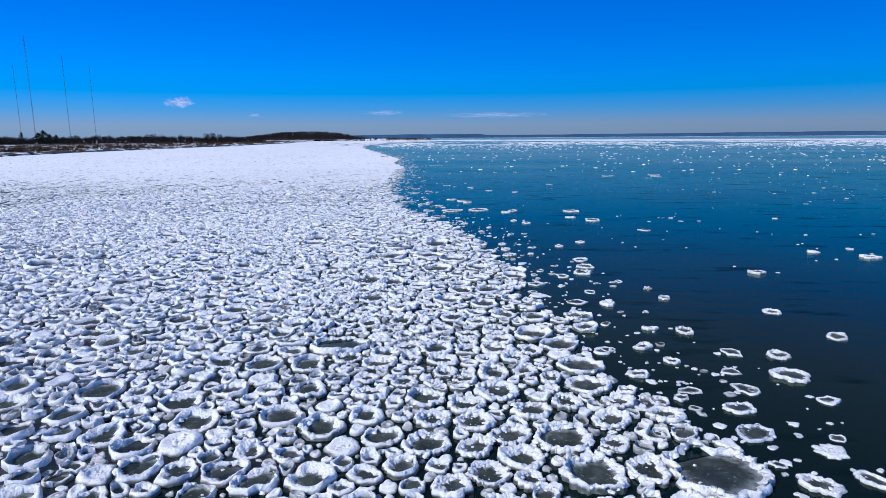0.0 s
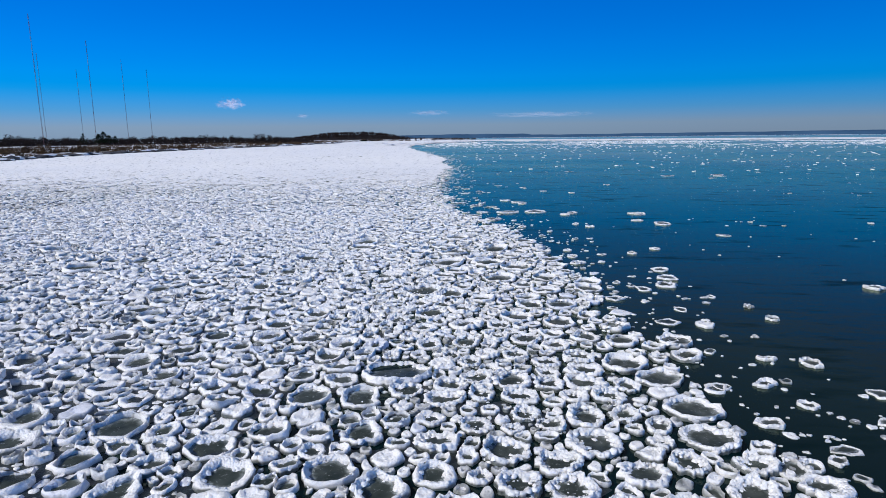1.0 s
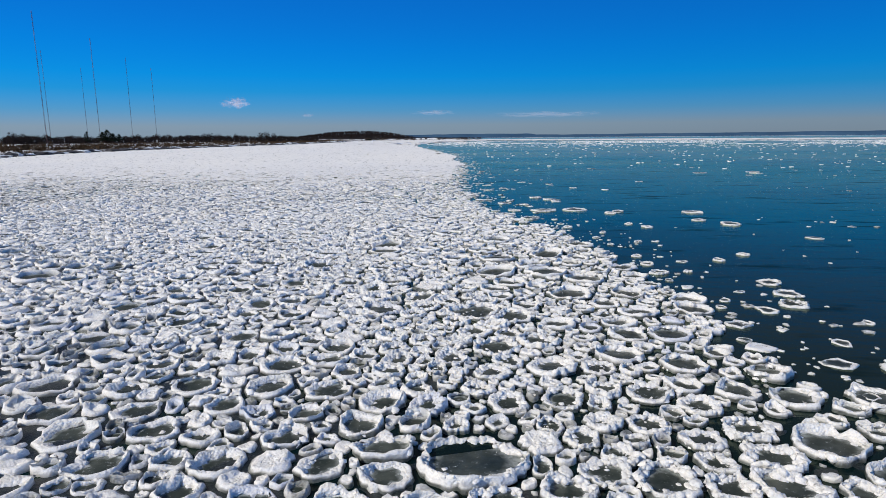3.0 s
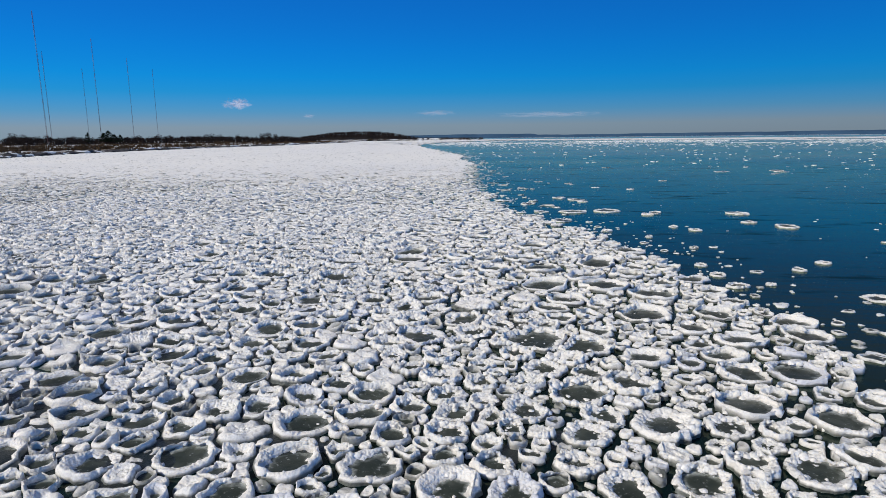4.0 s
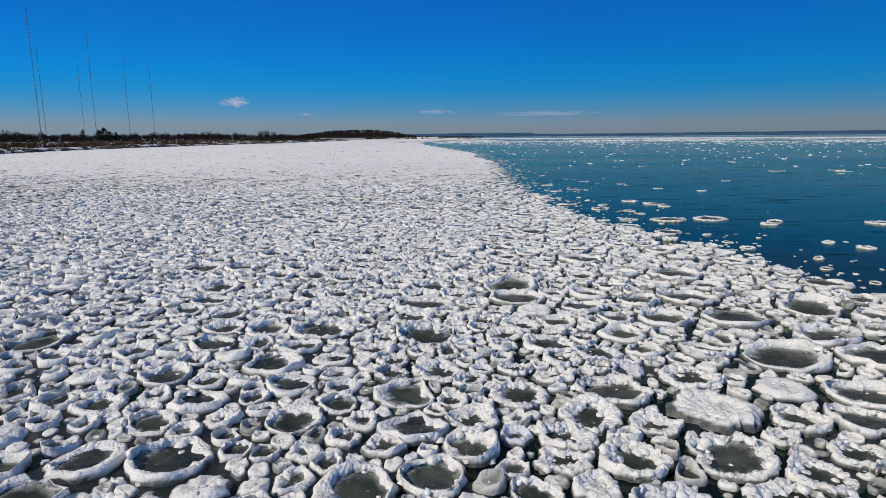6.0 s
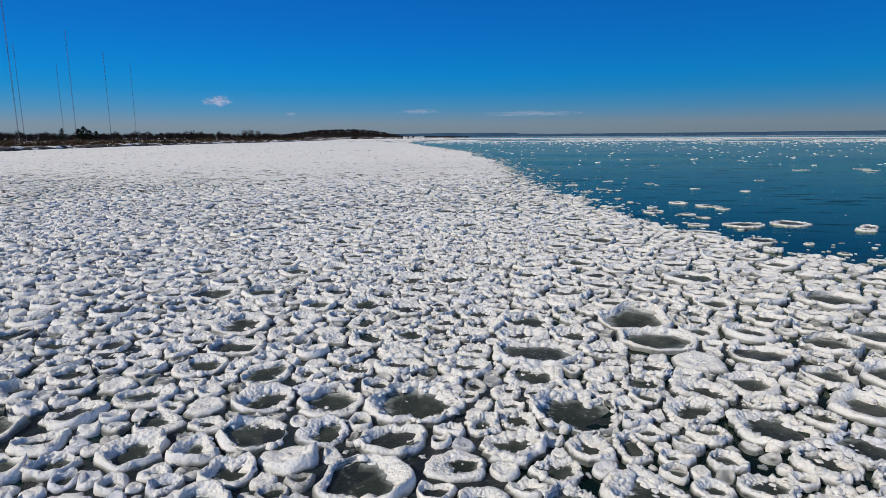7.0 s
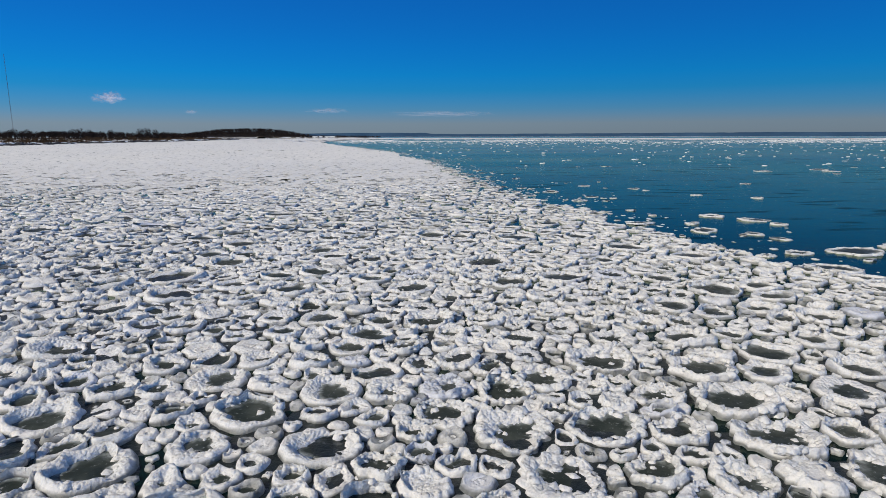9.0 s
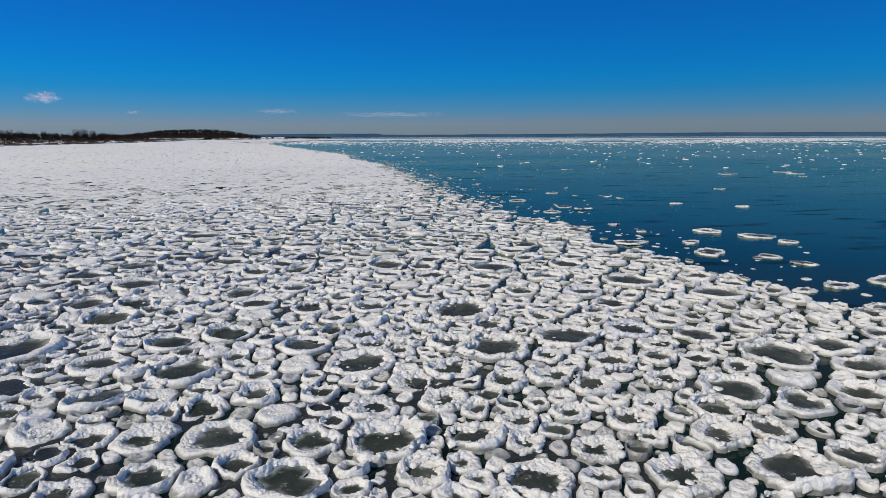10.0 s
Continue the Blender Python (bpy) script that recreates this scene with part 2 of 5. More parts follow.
def fnoise(x, y, seed=0, octaves=3):
    s, amp, tot = 0, 1.0, 0.0
    for k in range(octaves):
        s = s + amp * vnoise(x * 2 ** k, y * 2 ** k, seed + 17 * k)
        tot, amp = tot + amp, amp * 0.5
    return s / tot


# ---- lake, ice edge, shore line ----
EDGE_Y = [-60, 14, 17.1, 18.4, 19.7, 21.8, 24, 26, 28.5, 31, 35, 38.3, 40, 43, 46, 48, 50, 53, 56.7, 58.2, 60, 62, 64, 66.5, 69, 73, 80, 82.5, 91, 97, 107, 121, 150, 160, 180, 207, 227, 330, 450, 545]
EDGE_X = [16, 7.2, 6.2, 6.0, 4.9, 4.4, 4.2, 3.4, 2.9, 2.4, 2.0, 1.4, 0.6, 0.3, -0.3, -0.2, -1.1, -1.9, -2.8, -3.9, -5, -6.2, -7.3, -8, -8.5, -9.6, -9.8, -11, -12.8, -13, -13.8, -14.9, -17.2, -19, -23.8, -25.6, -30, -55, -83, -98]
SHORE_Y = [-3000, -300, 50, 150, 214, 255, 315, 410, 530, 700, 900, 1150, 1400]
SHORE_X = [-600, -190, -178, -186, -196, -212, -225, -237, -241, -257, -277, -330, -375]


def edge_x(y):
    y = np.asarray(y, float)
    return np.interp(y, EDGE_Y, EDGE_X) + (fnoise(y * 0.45, y * 0 + 3.3, 5) - 0.5) * 1.1


def shore_x(y):
    y = np.asarray(y, float)
    return np.interp(y, SHORE_Y, SHORE_X) + (fnoise(y * 0.03, y * 0 + 1.3, 8) - 0.5) * 10 + 4.5


n = 96
disc = [(0, 0, 0)] + [(4900 * math.cos(2 * math.pi * k / n), 4900 * math.sin(2 * math.pi * k / n), 0) for k in range(n)]
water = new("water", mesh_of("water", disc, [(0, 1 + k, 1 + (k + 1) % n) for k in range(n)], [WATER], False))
tagged(water, "calm dark teal lake water with thin ice film", "lake", kind="structure")

# ---- floes: large ones at their places (x, y, radius), along the way; then those adrift on open water ----
PACK_A = [
    (-1.45, 16.95, 0.33), (-4.85, 16.95, 0.60), (-0.62, 16.97, 0.50), (-8.34, 17.04, 0.43), (-3.69, 17.12, 0.57), (-6.72, 17.22, 0.50), (1.06, 17.23, 0.34),
    (-5.59, 17.26, 0.56), (-7.59, 17.29, 0.56), (-2.48, 17.34, 0.43), (0.16, 17.45, 0.49), (2.48, 17.51, 0.86), (-1.84, 17.67, 0.44), (3.71, 17.82, 0.62),
    (5.07, 17.82, 1.21), (-4.45, 18.06, 0.37), (0.95, 18.14, 0.54), (-8.28, 18.27, 0.57), (-7.26, 18.45, 0.54), (-3.29, 18.49, 0.47), (-0.15, 18.62, 0.51),
    (-1.29, 18.69, 0.61), (-9.26, 18.73, 0.63), (-11.74, 18.83, 0.57), (-10.46, 18.90, 0.42), (3.16, 18.98, 0.41), (-2.43, 19.02, 0.53), (2.04, 19.09, 0.78),
    (0.75, 19.21, 0.55), (-7.39, 19.62, 0.66), (-9.21, 19.90, 0.45), (-0.15, 19.93, 0.55),
]
PACK_B = [
    (-1.25, 19.98, 0.53), (-5.22, 20.03, 0.67), (-2.98, 20.14, 0.52), (3.37, 20.16, 0.61), (1.36, 20.64, 0.61), (-0.39, 20.93, 0.54), (2.41, 21.16, 0.47),
    (-11.03, 21.45, 0.74), (-5.00, 21.70, 0.57), (3.16, 22.40, 0.80), (-11.64, 23.01, 0.51), (-9.27, 23.20, 0.55), (-10.93, 23.47, 0.47), (-12.97, 23.62, 0.54),
    (-5.52, 23.71, 0.68), (-7.01, 23.74, 0.74), (-8.47, 23.87, 0.50), (-9.84, 23.90, 0.45), (-3.22, 23.95, 0.58), (3.18, 23.99, 0.81), (-1.18, 24.32, 0.55),
    (-2.31, 24.34, 0.43), (-4.41, 24.42, 0.53), (0.24, 24.47, 0.45), (1.17, 24.58, 0.55), (-11.89, 24.64, 0.58), (-3.21, 24.81, 0.54), (-6.43, 24.95, 0.58),
    (-9.65, 24.96, 0.56), (2.70, 25.04, 0.51), (-7.72, 25.15, 0.52), (-8.70, 25.15, 0.49),
]
PACK_C = [
    (-0.38, 25.26, 0.52), (1.76, 25.32, 0.48), (-1.47, 25.33, 0.64), (0.65, 25.43, 0.70), (-2.47, 25.54, 0.56), (-13.29, 25.63, 0.70), (-4.93, 25.66, 1.11),
    (-6.72, 25.88, 0.61), (2.79, 25.93, 0.82), (-8.76, 26.05, 0.53), (-0.39, 26.09, 0.40), (-2.14, 26.12, 0.45), (0.68, 26.38, 0.70), (-3.67, 26.44, 0.51),
    (-7.42, 26.79, 0.55), (-6.28, 27.03, 0.39), (2.03, 27.04, 0.82), (-0.41, 27.05, 0.52), (-10.75, 27.37, 0.46), (0.66, 27.51, 0.57), (-1.37, 27.52, 0.45),
    (-6.17, 27.90, 0.53), (-7.18, 27.94, 0.63), (-13.55, 27.94, 0.52), (4.08, 28.02, 0.45), (2.55, 28.24, 0.33), (-4.33, 28.29, 0.53), (-12.06, 28.38, 0.60),
    (-3.08, 28.54, 0.56), (-0.08, 28.62, 0.55), (-5.03, 28.95, 0.44), (-1.07, 29.21, 0.61),
]
PACK_D = [
    (-2.05, 29.29, 0.51), (2.23, 29.30, 0.65), (-11.43, 29.43, 0.52), (-12.70, 29.45, 0.44), (-13.72, 29.49, 0.54), (1.02, 29.52, 0.61), (4.05, 29.54, 0.70),
    (-15.22, 29.67, 0.58), (-0.13, 29.71, 0.52), (-10.36, 29.88, 0.63), (-7.49, 29.90, 0.52), (-5.68, 30.10, 0.31), (-6.87, 30.11, 0.23), (-4.78, 30.14, 0.57),
    (-6.29, 30.14, 0.32), (-12.36, 30.20, 0.57), (-9.36, 30.45, 0.58), (-11.61, 30.49, 0.45), (-13.59, 30.57, 0.46), (-16.01, 30.60, 0.58), (-7.43, 30.60, 0.46),
    (-3.23, 30.63, 0.77), (-2.06, 30.71, 0.54), (2.16, 30.79, 0.59), (-4.44, 30.86, 0.52), (-8.43, 30.86, 0.45), (-5.99, 31.04, 0.57), (-10.78, 31.11, 0.44),
    (-14.53, 31.13, 0.42), (0.24, 31.21, 0.72), (-9.35, 31.37, 0.53), (-2.52, 31.46, 0.41),
]
PACK_E = [
    (-7.68, 31.57, 0.47), (-1.39, 31.76, 0.74), (-10.23, 31.86, 0.50), (-4.82, 31.99, 0.71), (-15.78, 32.01, 0.42), (-12.67, 32.08, 0.58), (-2.18, 32.21, 0.44),
    (-13.92, 32.22, 0.47), (-11.46, 32.22, 0.52), (-9.26, 32.35, 0.46), (-7.00, 32.35, 0.44), (-5.96, 32.47, 0.47), (-3.55, 32.60, 0.68), (-7.97, 32.61, 0.55),
    (-8.84, 33.07, 0.50), (-4.48, 33.24, 0.44), (-18.58, 33.42, 0.54), (-5.53, 33.42, 0.65), (-12.12, 33.47, 0.45), (-10.17, 33.52, 0.50), (-0.79, 33.67, 0.75),
    (0.39, 33.76, 0.83), (-8.19, 33.91, 0.44), (-9.48, 33.93, 0.39), (-5.03, 34.08, 0.60), (-16.94, 34.10, 0.52), (-1.91, 34.15, 0.42), (-13.59, 34.28, 0.57),
    (-15.87, 34.31, 0.50), (-6.17, 34.44, 0.58), (-2.98, 34.45, 0.72), (-11.86, 34.56, 0.59),
]
PACK_F = [
    (-0.96, 34.69, 0.62), (-10.85, 34.69, 0.50), (-18.29, 34.78, 0.61), (-9.73, 34.82, 0.59), (-14.98, 34.84, 0.50), (-12.76, 34.86, 0.40), (-7.78, 35.07, 0.50),
    (-4.50, 35.10, 0.86), (-6.69, 35.24, 0.34), (-12.44, 35.24, 0.35), (-11.78, 35.41, 0.37), (-15.88, 35.47, 0.47), (-5.67, 35.50, 1.11), (-1.30, 35.50, 0.53),
    (-8.99, 35.53, 0.82), (-13.61, 35.62, 0.69), (-11.03, 35.87, 0.40), (-18.09, 35.94, 0.60), (-7.52, 36.08, 0.63), (-16.78, 36.09, 0.71), (-0.07, 36.15, 0.82),
    (-12.55, 36.17, 0.60), (-10.14, 36.17, 0.37), (-4.69, 36.44, 0.46), (-3.99, 36.47, 0.65), (1.83, 36.68, 0.79), (-5.43, 36.72, 0.53), (-10.60, 36.85, 0.47),
    (-6.81, 36.85, 0.59), (-9.47, 36.97, 0.60), (-13.51, 36.98, 0.43), (-12.09, 37.02, 0.51),
]
PACK_G = [
    (-7.93, 37.25, 0.75), (-5.87, 37.52, 0.52), (-10.46, 37.59, 0.49), (-13.12, 37.65, 0.66), (-15.33, 37.68, 0.58), (-4.91, 37.74, 0.61), (1.88, 37.84, 0.67),
    (-14.12, 37.85, 0.35), (-12.15, 38.07, 0.49), (-17.49, 38.20, 0.56), (-3.99, 38.23, 0.48), (-8.88, 38.31, 0.48), (-10.01, 38.45, 0.61), (-6.31, 38.74, 0.58),
    (-5.18, 38.85, 0.75), (-13.56, 38.97, 0.66), (-7.71, 38.97, 0.95), (-19.79, 39.04, 0.40), (-17.86, 39.19, 0.39), (-11.31, 39.23, 0.63), (-15.98, 39.24, 0.55),
    (-20.56, 39.25, 0.49), (-17.02, 39.35, 0.38), (-18.83, 39.35, 0.61), (-3.55, 39.36, 0.53), (-9.43, 39.60, 0.79), (-14.67, 39.77, 0.24), (-15.17, 39.93, 0.43),
    (-12.34, 39.94, 0.40), (-14.03, 39.98, 0.37), (-4.58, 39.99, 0.81), (-22.06, 40.04, 0.41),
]
PACK_H = [
    (-6.01, 40.18, 0.66), (-16.81, 40.22, 0.69), (-10.60, 40.28, 0.48), (-13.03, 40.31, 0.63), (-18.74, 40.31, 0.40), (-14.58, 40.34, 0.27), (-7.81, 40.52, 0.67),
    (-11.41, 40.67, 0.38), (-20.44, 40.70, 0.57), (-18.04, 40.77, 0.47), (-9.00, 40.77, 0.40), (-19.54, 40.82, 0.40), (-14.15, 40.82, 0.36), (-15.60, 40.84, 0.44),
    (-9.61, 40.88, 0.34), (-1.47, 41.06, 1.00), (-10.38, 41.31, 0.49), (-18.87, 41.42, 0.58), (-14.77, 41.42, 0.52), (-16.62, 41.43, 0.59), (-13.59, 41.46, 0.40),
    (-12.98, 41.53, 0.36), (-17.78, 41.55, 0.45), (-12.12, 41.74, 0.24), (-9.41, 41.80, 0.56), (-22.24, 41.80, 0.54), (-5.29, 41.98, 1.00), (-11.72, 42.10, 0.34),
    (-8.39, 42.12, 0.52), (-3.11, 42.22, 1.07), (-6.96, 42.31, 0.67), (-10.65, 42.40, 0.70),
]
PACK_I = [
    (-23.94, 42.48, 0.46), (-16.47, 42.64, 0.89), (-17.99, 42.65, 0.61), (-19.20, 42.67, 0.56), (-13.74, 42.68, 0.79), (-11.75, 42.92, 0.51), (-6.35, 43.14, 0.47),
    (-8.73, 43.36, 0.66), (-14.90, 43.45, 0.32), (-3.69, 43.62, 0.94), (-11.30, 43.79, 0.62), (-19.67, 43.90, 0.55), (-12.32, 44.02, 0.44), (-21.15, 44.10, 0.57),
    (-1.95, 44.20, 0.80), (-10.38, 44.20, 0.58), (-14.34, 44.26, 0.66), (-9.34, 44.33, 0.42), (-1.02, 44.51, 0.61), (-17.04, 44.53, 0.57), (-15.72, 44.59, 0.56),
    (-8.65, 44.70, 0.59), (-7.34, 44.80, 0.88), (-22.07, 44.90, 0.36), (-18.28, 45.08, 0.53), (-23.80, 45.12, 0.45), (-5.33, 45.16, 1.03), (-19.83, 45.21, 0.35),
    (-19.17, 45.24, 0.40), (-17.21, 45.27, 0.54), (-22.76, 45.32, 0.42), (-20.91, 45.33, 0.66),
]
PACK_J = [
    (-10.90, 45.34, 0.61), (-14.29, 45.52, 0.95), (-15.57, 45.56, 0.41), (-22.04, 45.58, 0.39), (-1.53, 45.60, 0.86), (-16.35, 45.67, 0.36), (-12.76, 45.84, 0.49),
    (-9.48, 45.85, 0.78), (-18.05, 46.16, 0.53), (-20.11, 46.23, 0.45), (-22.81, 46.26, 0.38), (-24.14, 46.28, 0.38), (-2.86, 46.42, 1.08), (-17.14, 46.47, 0.46),
    (-25.09, 46.60, 0.40), (-15.84, 46.62, 0.50), (-19.21, 46.63, 0.39), (-7.75, 46.64, 0.74), (-11.48, 46.67, 0.97), (-14.51, 46.67, 0.65), (-13.34, 46.74, 0.57),
    (-21.48, 46.85, 0.76), (-6.16, 47.20, 1.03), (-15.51, 47.29, 0.49), (-18.48, 47.34, 0.48), (-22.62, 47.34, 0.42), (-17.52, 47.39, 0.46), (-16.45, 47.55, 0.51),
    (-20.10, 47.58, 0.43), (-14.35, 47.74, 0.70), (-19.27, 47.76, 0.29), (-13.26, 48.06, 0.33),
]
PACK_K = [
    (-21.93, 48.08, 0.42), (-11.68, 48.14, 0.99), (-15.64, 48.39, 0.50), (-8.35, 48.54, 0.58), (-17.57, 48.65, 0.67), (-20.15, 48.81, 0.51), (-18.83, 49.00, 0.64),
    (-14.26, 49.39, 0.56), (-24.96, 49.47, 0.57), (-16.15, 49.62, 0.33), (-15.21, 49.66, 0.42), (-13.28, 49.74, 0.55), (-11.97, 49.79, 0.61), (-23.66, 49.84, 0.76),
    (-9.15, 49.95, 0.58), (-18.50, 49.97, 0.46), (-11.13, 50.16, 0.51), (-15.23, 50.64, 0.46), (-14.27, 50.69, 0.48), (-13.09, 50.71, 0.72), (-20.84, 51.73, 0.60),
    (-14.15, 51.82, 0.72), (-15.54, 52.01, 0.46), (-18.06, 52.08, 0.65), (-16.58, 52.16, 0.61), (-27.66, 52.36, 0.50), (-19.05, 52.77, 0.49), (-22.18, 52.95, 0.65),
    (-14.09, 53.01, 0.80), (-13.23, 53.08, 0.41), (-8.88, 53.15, 1.05), (-15.38, 53.31, 0.45),
]
PACK_L = [
    (-2.89, 53.33, 0.80), (-17.96, 53.58, 0.52), (-19.96, 53.67, 0.48), (-16.37, 53.71, 0.31), (-21.01, 53.75, 0.57), (-18.99, 53.76, 0.51), (-15.94, 53.88, 0.39),
    (-17.26, 54.08, 0.60), (-22.16, 54.18, 0.42), (-12.97, 54.27, 0.64), (-23.17, 54.28, 0.57), (-14.02, 54.46, 0.76), (-20.27, 54.49, 0.52), (-15.07, 54.54, 0.26),
    (-18.08, 54.67, 0.42), (-19.42, 54.91, 0.42), (-15.88, 54.95, 0.75), (-24.41, 55.10, 0.45), (-18.71, 55.18, 0.53), (-13.55, 55.22, 0.56), (-21.60, 55.23, 0.47),
    (-23.53, 55.26, 0.46), (-12.29, 55.30, 0.62), (-17.28, 55.34, 0.38), (-22.67, 55.35, 0.41), (-19.78, 55.92, 0.38), (-23.99, 55.96, 0.43), (-10.88, 56.00, 0.51),
    (-20.90, 56.03, 0.49), (-27.04, 56.06, 0.61), (-23.01, 56.16, 0.46), (-13.60, 56.27, 0.72),
]
PACK_M = [
    (-15.18, 56.33, 0.56), (-16.37, 56.37, 0.30), (-17.23, 56.43, 0.52), (-18.77, 56.74, 0.41), (-20.59, 56.79, 0.59), (-19.74, 57.00, 0.23), (-16.14, 57.13, 0.41),
    (-22.54, 57.14, 0.51), (-14.07, 57.33, 0.50), (-25.91, 57.52, 0.46), (-24.95, 57.54, 0.47), (-9.63, 57.65, 0.60), (-19.26, 57.73, 0.66), (-17.86, 57.75, 0.51),
    (-20.36, 57.87, 0.50), (-15.24, 57.95, 0.41), (-21.82, 58.16, 0.65), (-12.03, 58.27, 0.61), (-12.86, 58.91, 0.77), (-15.32, 59.43, 0.49), (-13.88, 59.48, 0.46),
    (-9.61, 59.65, 0.62), (-21.54, 59.72, 0.44), (-15.99, 59.93, 0.47), (-10.87, 60.47, 0.86), (-9.40, 60.85, 0.74), (-19.72, 61.12, 0.78), (-16.77, 61.65, 0.89),
    (-17.62, 62.07, 0.61), (-14.92, 62.30, 0.86), (-13.28, 62.58, 0.67), (-11.18, 67.37, 1.03),
]
PACK_N = [
    (-20.36, 67.51, 0.63), (-13.68, 68.26, 0.74),
]
DRIFT_A = [
    (7.15, 17.38, 0.42), (8.33, 17.62, 0.32), (8.13, 18.85, 0.37), (4.27, 19.38, 0.30), (6.77, 19.69, 0.45), (5.10, 20.27, 0.29), (7.02, 21.13, 0.43),
    (4.56, 21.22, 0.39), (5.63, 21.71, 0.22), (4.89, 23.42, 0.34), (9.58, 23.51, 0.61), (6.26, 24.59, 0.26), (9.97, 25.23, 0.38), (5.74, 25.97, 0.36),
    (13.01, 27.27, 0.39), (7.72, 27.76, 0.35), (6.54, 28.11, 0.29), (12.16, 30.50, 0.35), (5.69, 31.58, 0.39), (8.39, 32.55, 0.24), (8.14, 34.32, 0.22),
    (5.62, 37.81, 0.50), (14.94, 38.13, 0.49), (1.52, 39.37, 0.29), (6.05, 39.48, 0.53), (1.01, 40.41, 0.49), (6.01, 41.36, 0.47), (23.48, 42.53, 0.58),
    (1.96, 42.80, 0.43), (3.30, 43.17, 0.20), (21.01, 44.08, 0.35), (1.80, 44.67, 0.32),
]
DRIFT_B = [
    (5.45, 45.96, 0.28), (1.65, 46.64, 0.28), (7.12, 47.64, 0.35), (2.47, 51.14, 0.26), (0.89, 54.46, 0.25), (-1.19, 56.68, 0.33), (4.13, 57.29, 0.41),
    (3.14, 58.59, 0.28), (10.10, 59.11, 0.66), (-5.69, 60.45, 0.71), (8.43, 61.03, 0.53), (-3.65, 61.06, 0.73), (-5.45, 63.17, 0.78), (2.73, 64.73, 0.43),
    (-6.42, 65.63, 0.35), (3.39, 65.70, 0.49), (9.17, 65.73, 0.78), (-4.87, 66.05, 0.50), (-2.44, 66.24, 0.98), (0.04, 66.80, 0.98), (-8.07, 67.75, 0.32),
    (-5.93, 71.87, 0.70), (-1.12, 73.69, 0.41), (-5.44, 74.20, 0.41), (-8.16, 74.48, 0.74), (-1.61, 75.27, 0.72), (-3.04, 77.13, 0.71), (-8.36, 85.75, 0.53),
    (4.95, 86.81, 0.40), (1.56, 89.24, 0.42), (-8.90, 92.60, 0.57), (11.02, 99.79, 0.42),
]
DRIFT_C = [
    (32.65, 119.33, 1.01), (24.15, 120.35, 1.08), (33.07, 122.78, 1.05),
]

# the middle of the stretch that is passed nearest
LANE_Y = [10, 16, 25, 32, 38, 45, 52, 60, 66]
LANE_X = [2.5, 2.0, -2.0, -6.0, -9.5, -16.0, -17.5, -17.5, -17.0]
FAR_Y = 150.0       # beyond this the pack is one sheet


def lane_distance(x, y):
    yy = np.clip(y, 14, 62)
    dx = x - np.interp(yy, LANE_Y, LANE_X)
    return np.hypot(np.where(dx > 0, 0.72 * dx, 1.12 * dx), y - yy)


def in_detail(x, y):
    """The stretch of the pack with floes of their own."""
    left = -1.02 * (np.asarray(y) - 4.0) - 5.0
    return (x > left) & (y > 9) & (y < FAR_Y) & (x > -150)


def pack_floes():
    """Floes by size, the large ones first; each next one goes where there is room. Rows of x, y, radius."""
    rnd = random.Random(11)
    cell = 2.2
    grid = {}
    rows = []

    def free(x, y, r, slack):
        gx, gy = int(x // cell), int(y // cell)
        for i in (gx - 1, gx, gx + 1):
            for j in (gy - 1, gy, gy + 1):
                for X, Y, R in grid.get((i, j), ()):
                    d = slack * (r + R)
                    if (X - x) ** 2 + (Y - y) ** 2 < d * d:
                        return False
        return True

    def put(x, y, r, spread=1.28):
        grid.setdefault((int(x // cell), int(y // cell)), []).append((x, y, r))
        rows.append((x, y, r, spread))

    for x, y, r in PACK_A + PACK_B + PACK_C + PACK_D + PACK_E + PACK_F + PACK_G + PACK_H + PACK_I + PACK_J + PACK_K + PACK_L + PACK_M + PACK_N:
        put(x, y, r, 1.22 if r < 0.5 else 1.09)
    # candidates over the stretch, thinner far off for the small sizes
    for lo, hi, tries, slack, far in ((0.72, 1.05, 0.035, 1.0, 150), (0.5, 0.72, 0.9, 0.97, 150), (0.36, 0.5, 3.5, 0.93, 150), (0.25, 0.36, 6.0, 0.92, 150), (0.22, 0.34, 16.0, 0.88, 70), (0.13, 0.24, 34.0, 0.86, 70), (0.07, 0.13, 14.0, 0.92, 62)):
        y = 9.0
        while y < far:
            x0, x1 = max(-1.02 * (y - 4) - 5.0, -150.0), float(edge_x(y)) + 0.3
            for _ in range(max(0, int((x1 - x0) * 0.5 * tries + rnd.random()))):
                px, py = rnd.uniform(x0, x1), y + rnd.uniform(0, 0.5)
                r = rnd.uniform(lo, hi)
                away = x1 - px
                if away < 9:                      # the rim of the pack is looser, with a few gaps
                    if rnd.random() < 1.5 * float(vnoise(px * 0.45, py * 0.45, 3)) ** 1.2 * (1 - away / 9):
                        continue
                elif r > 0.36 and rnd.random() < min(0.8, (away - 9) / 25):
                    continue
                if hi < 0.2 and float(lane_distance(px, py)) > 26:
                    continue
                if free(px, py, r, slack):
                    put(px, py, r)
            y += 0.5
    return np.array(rows)


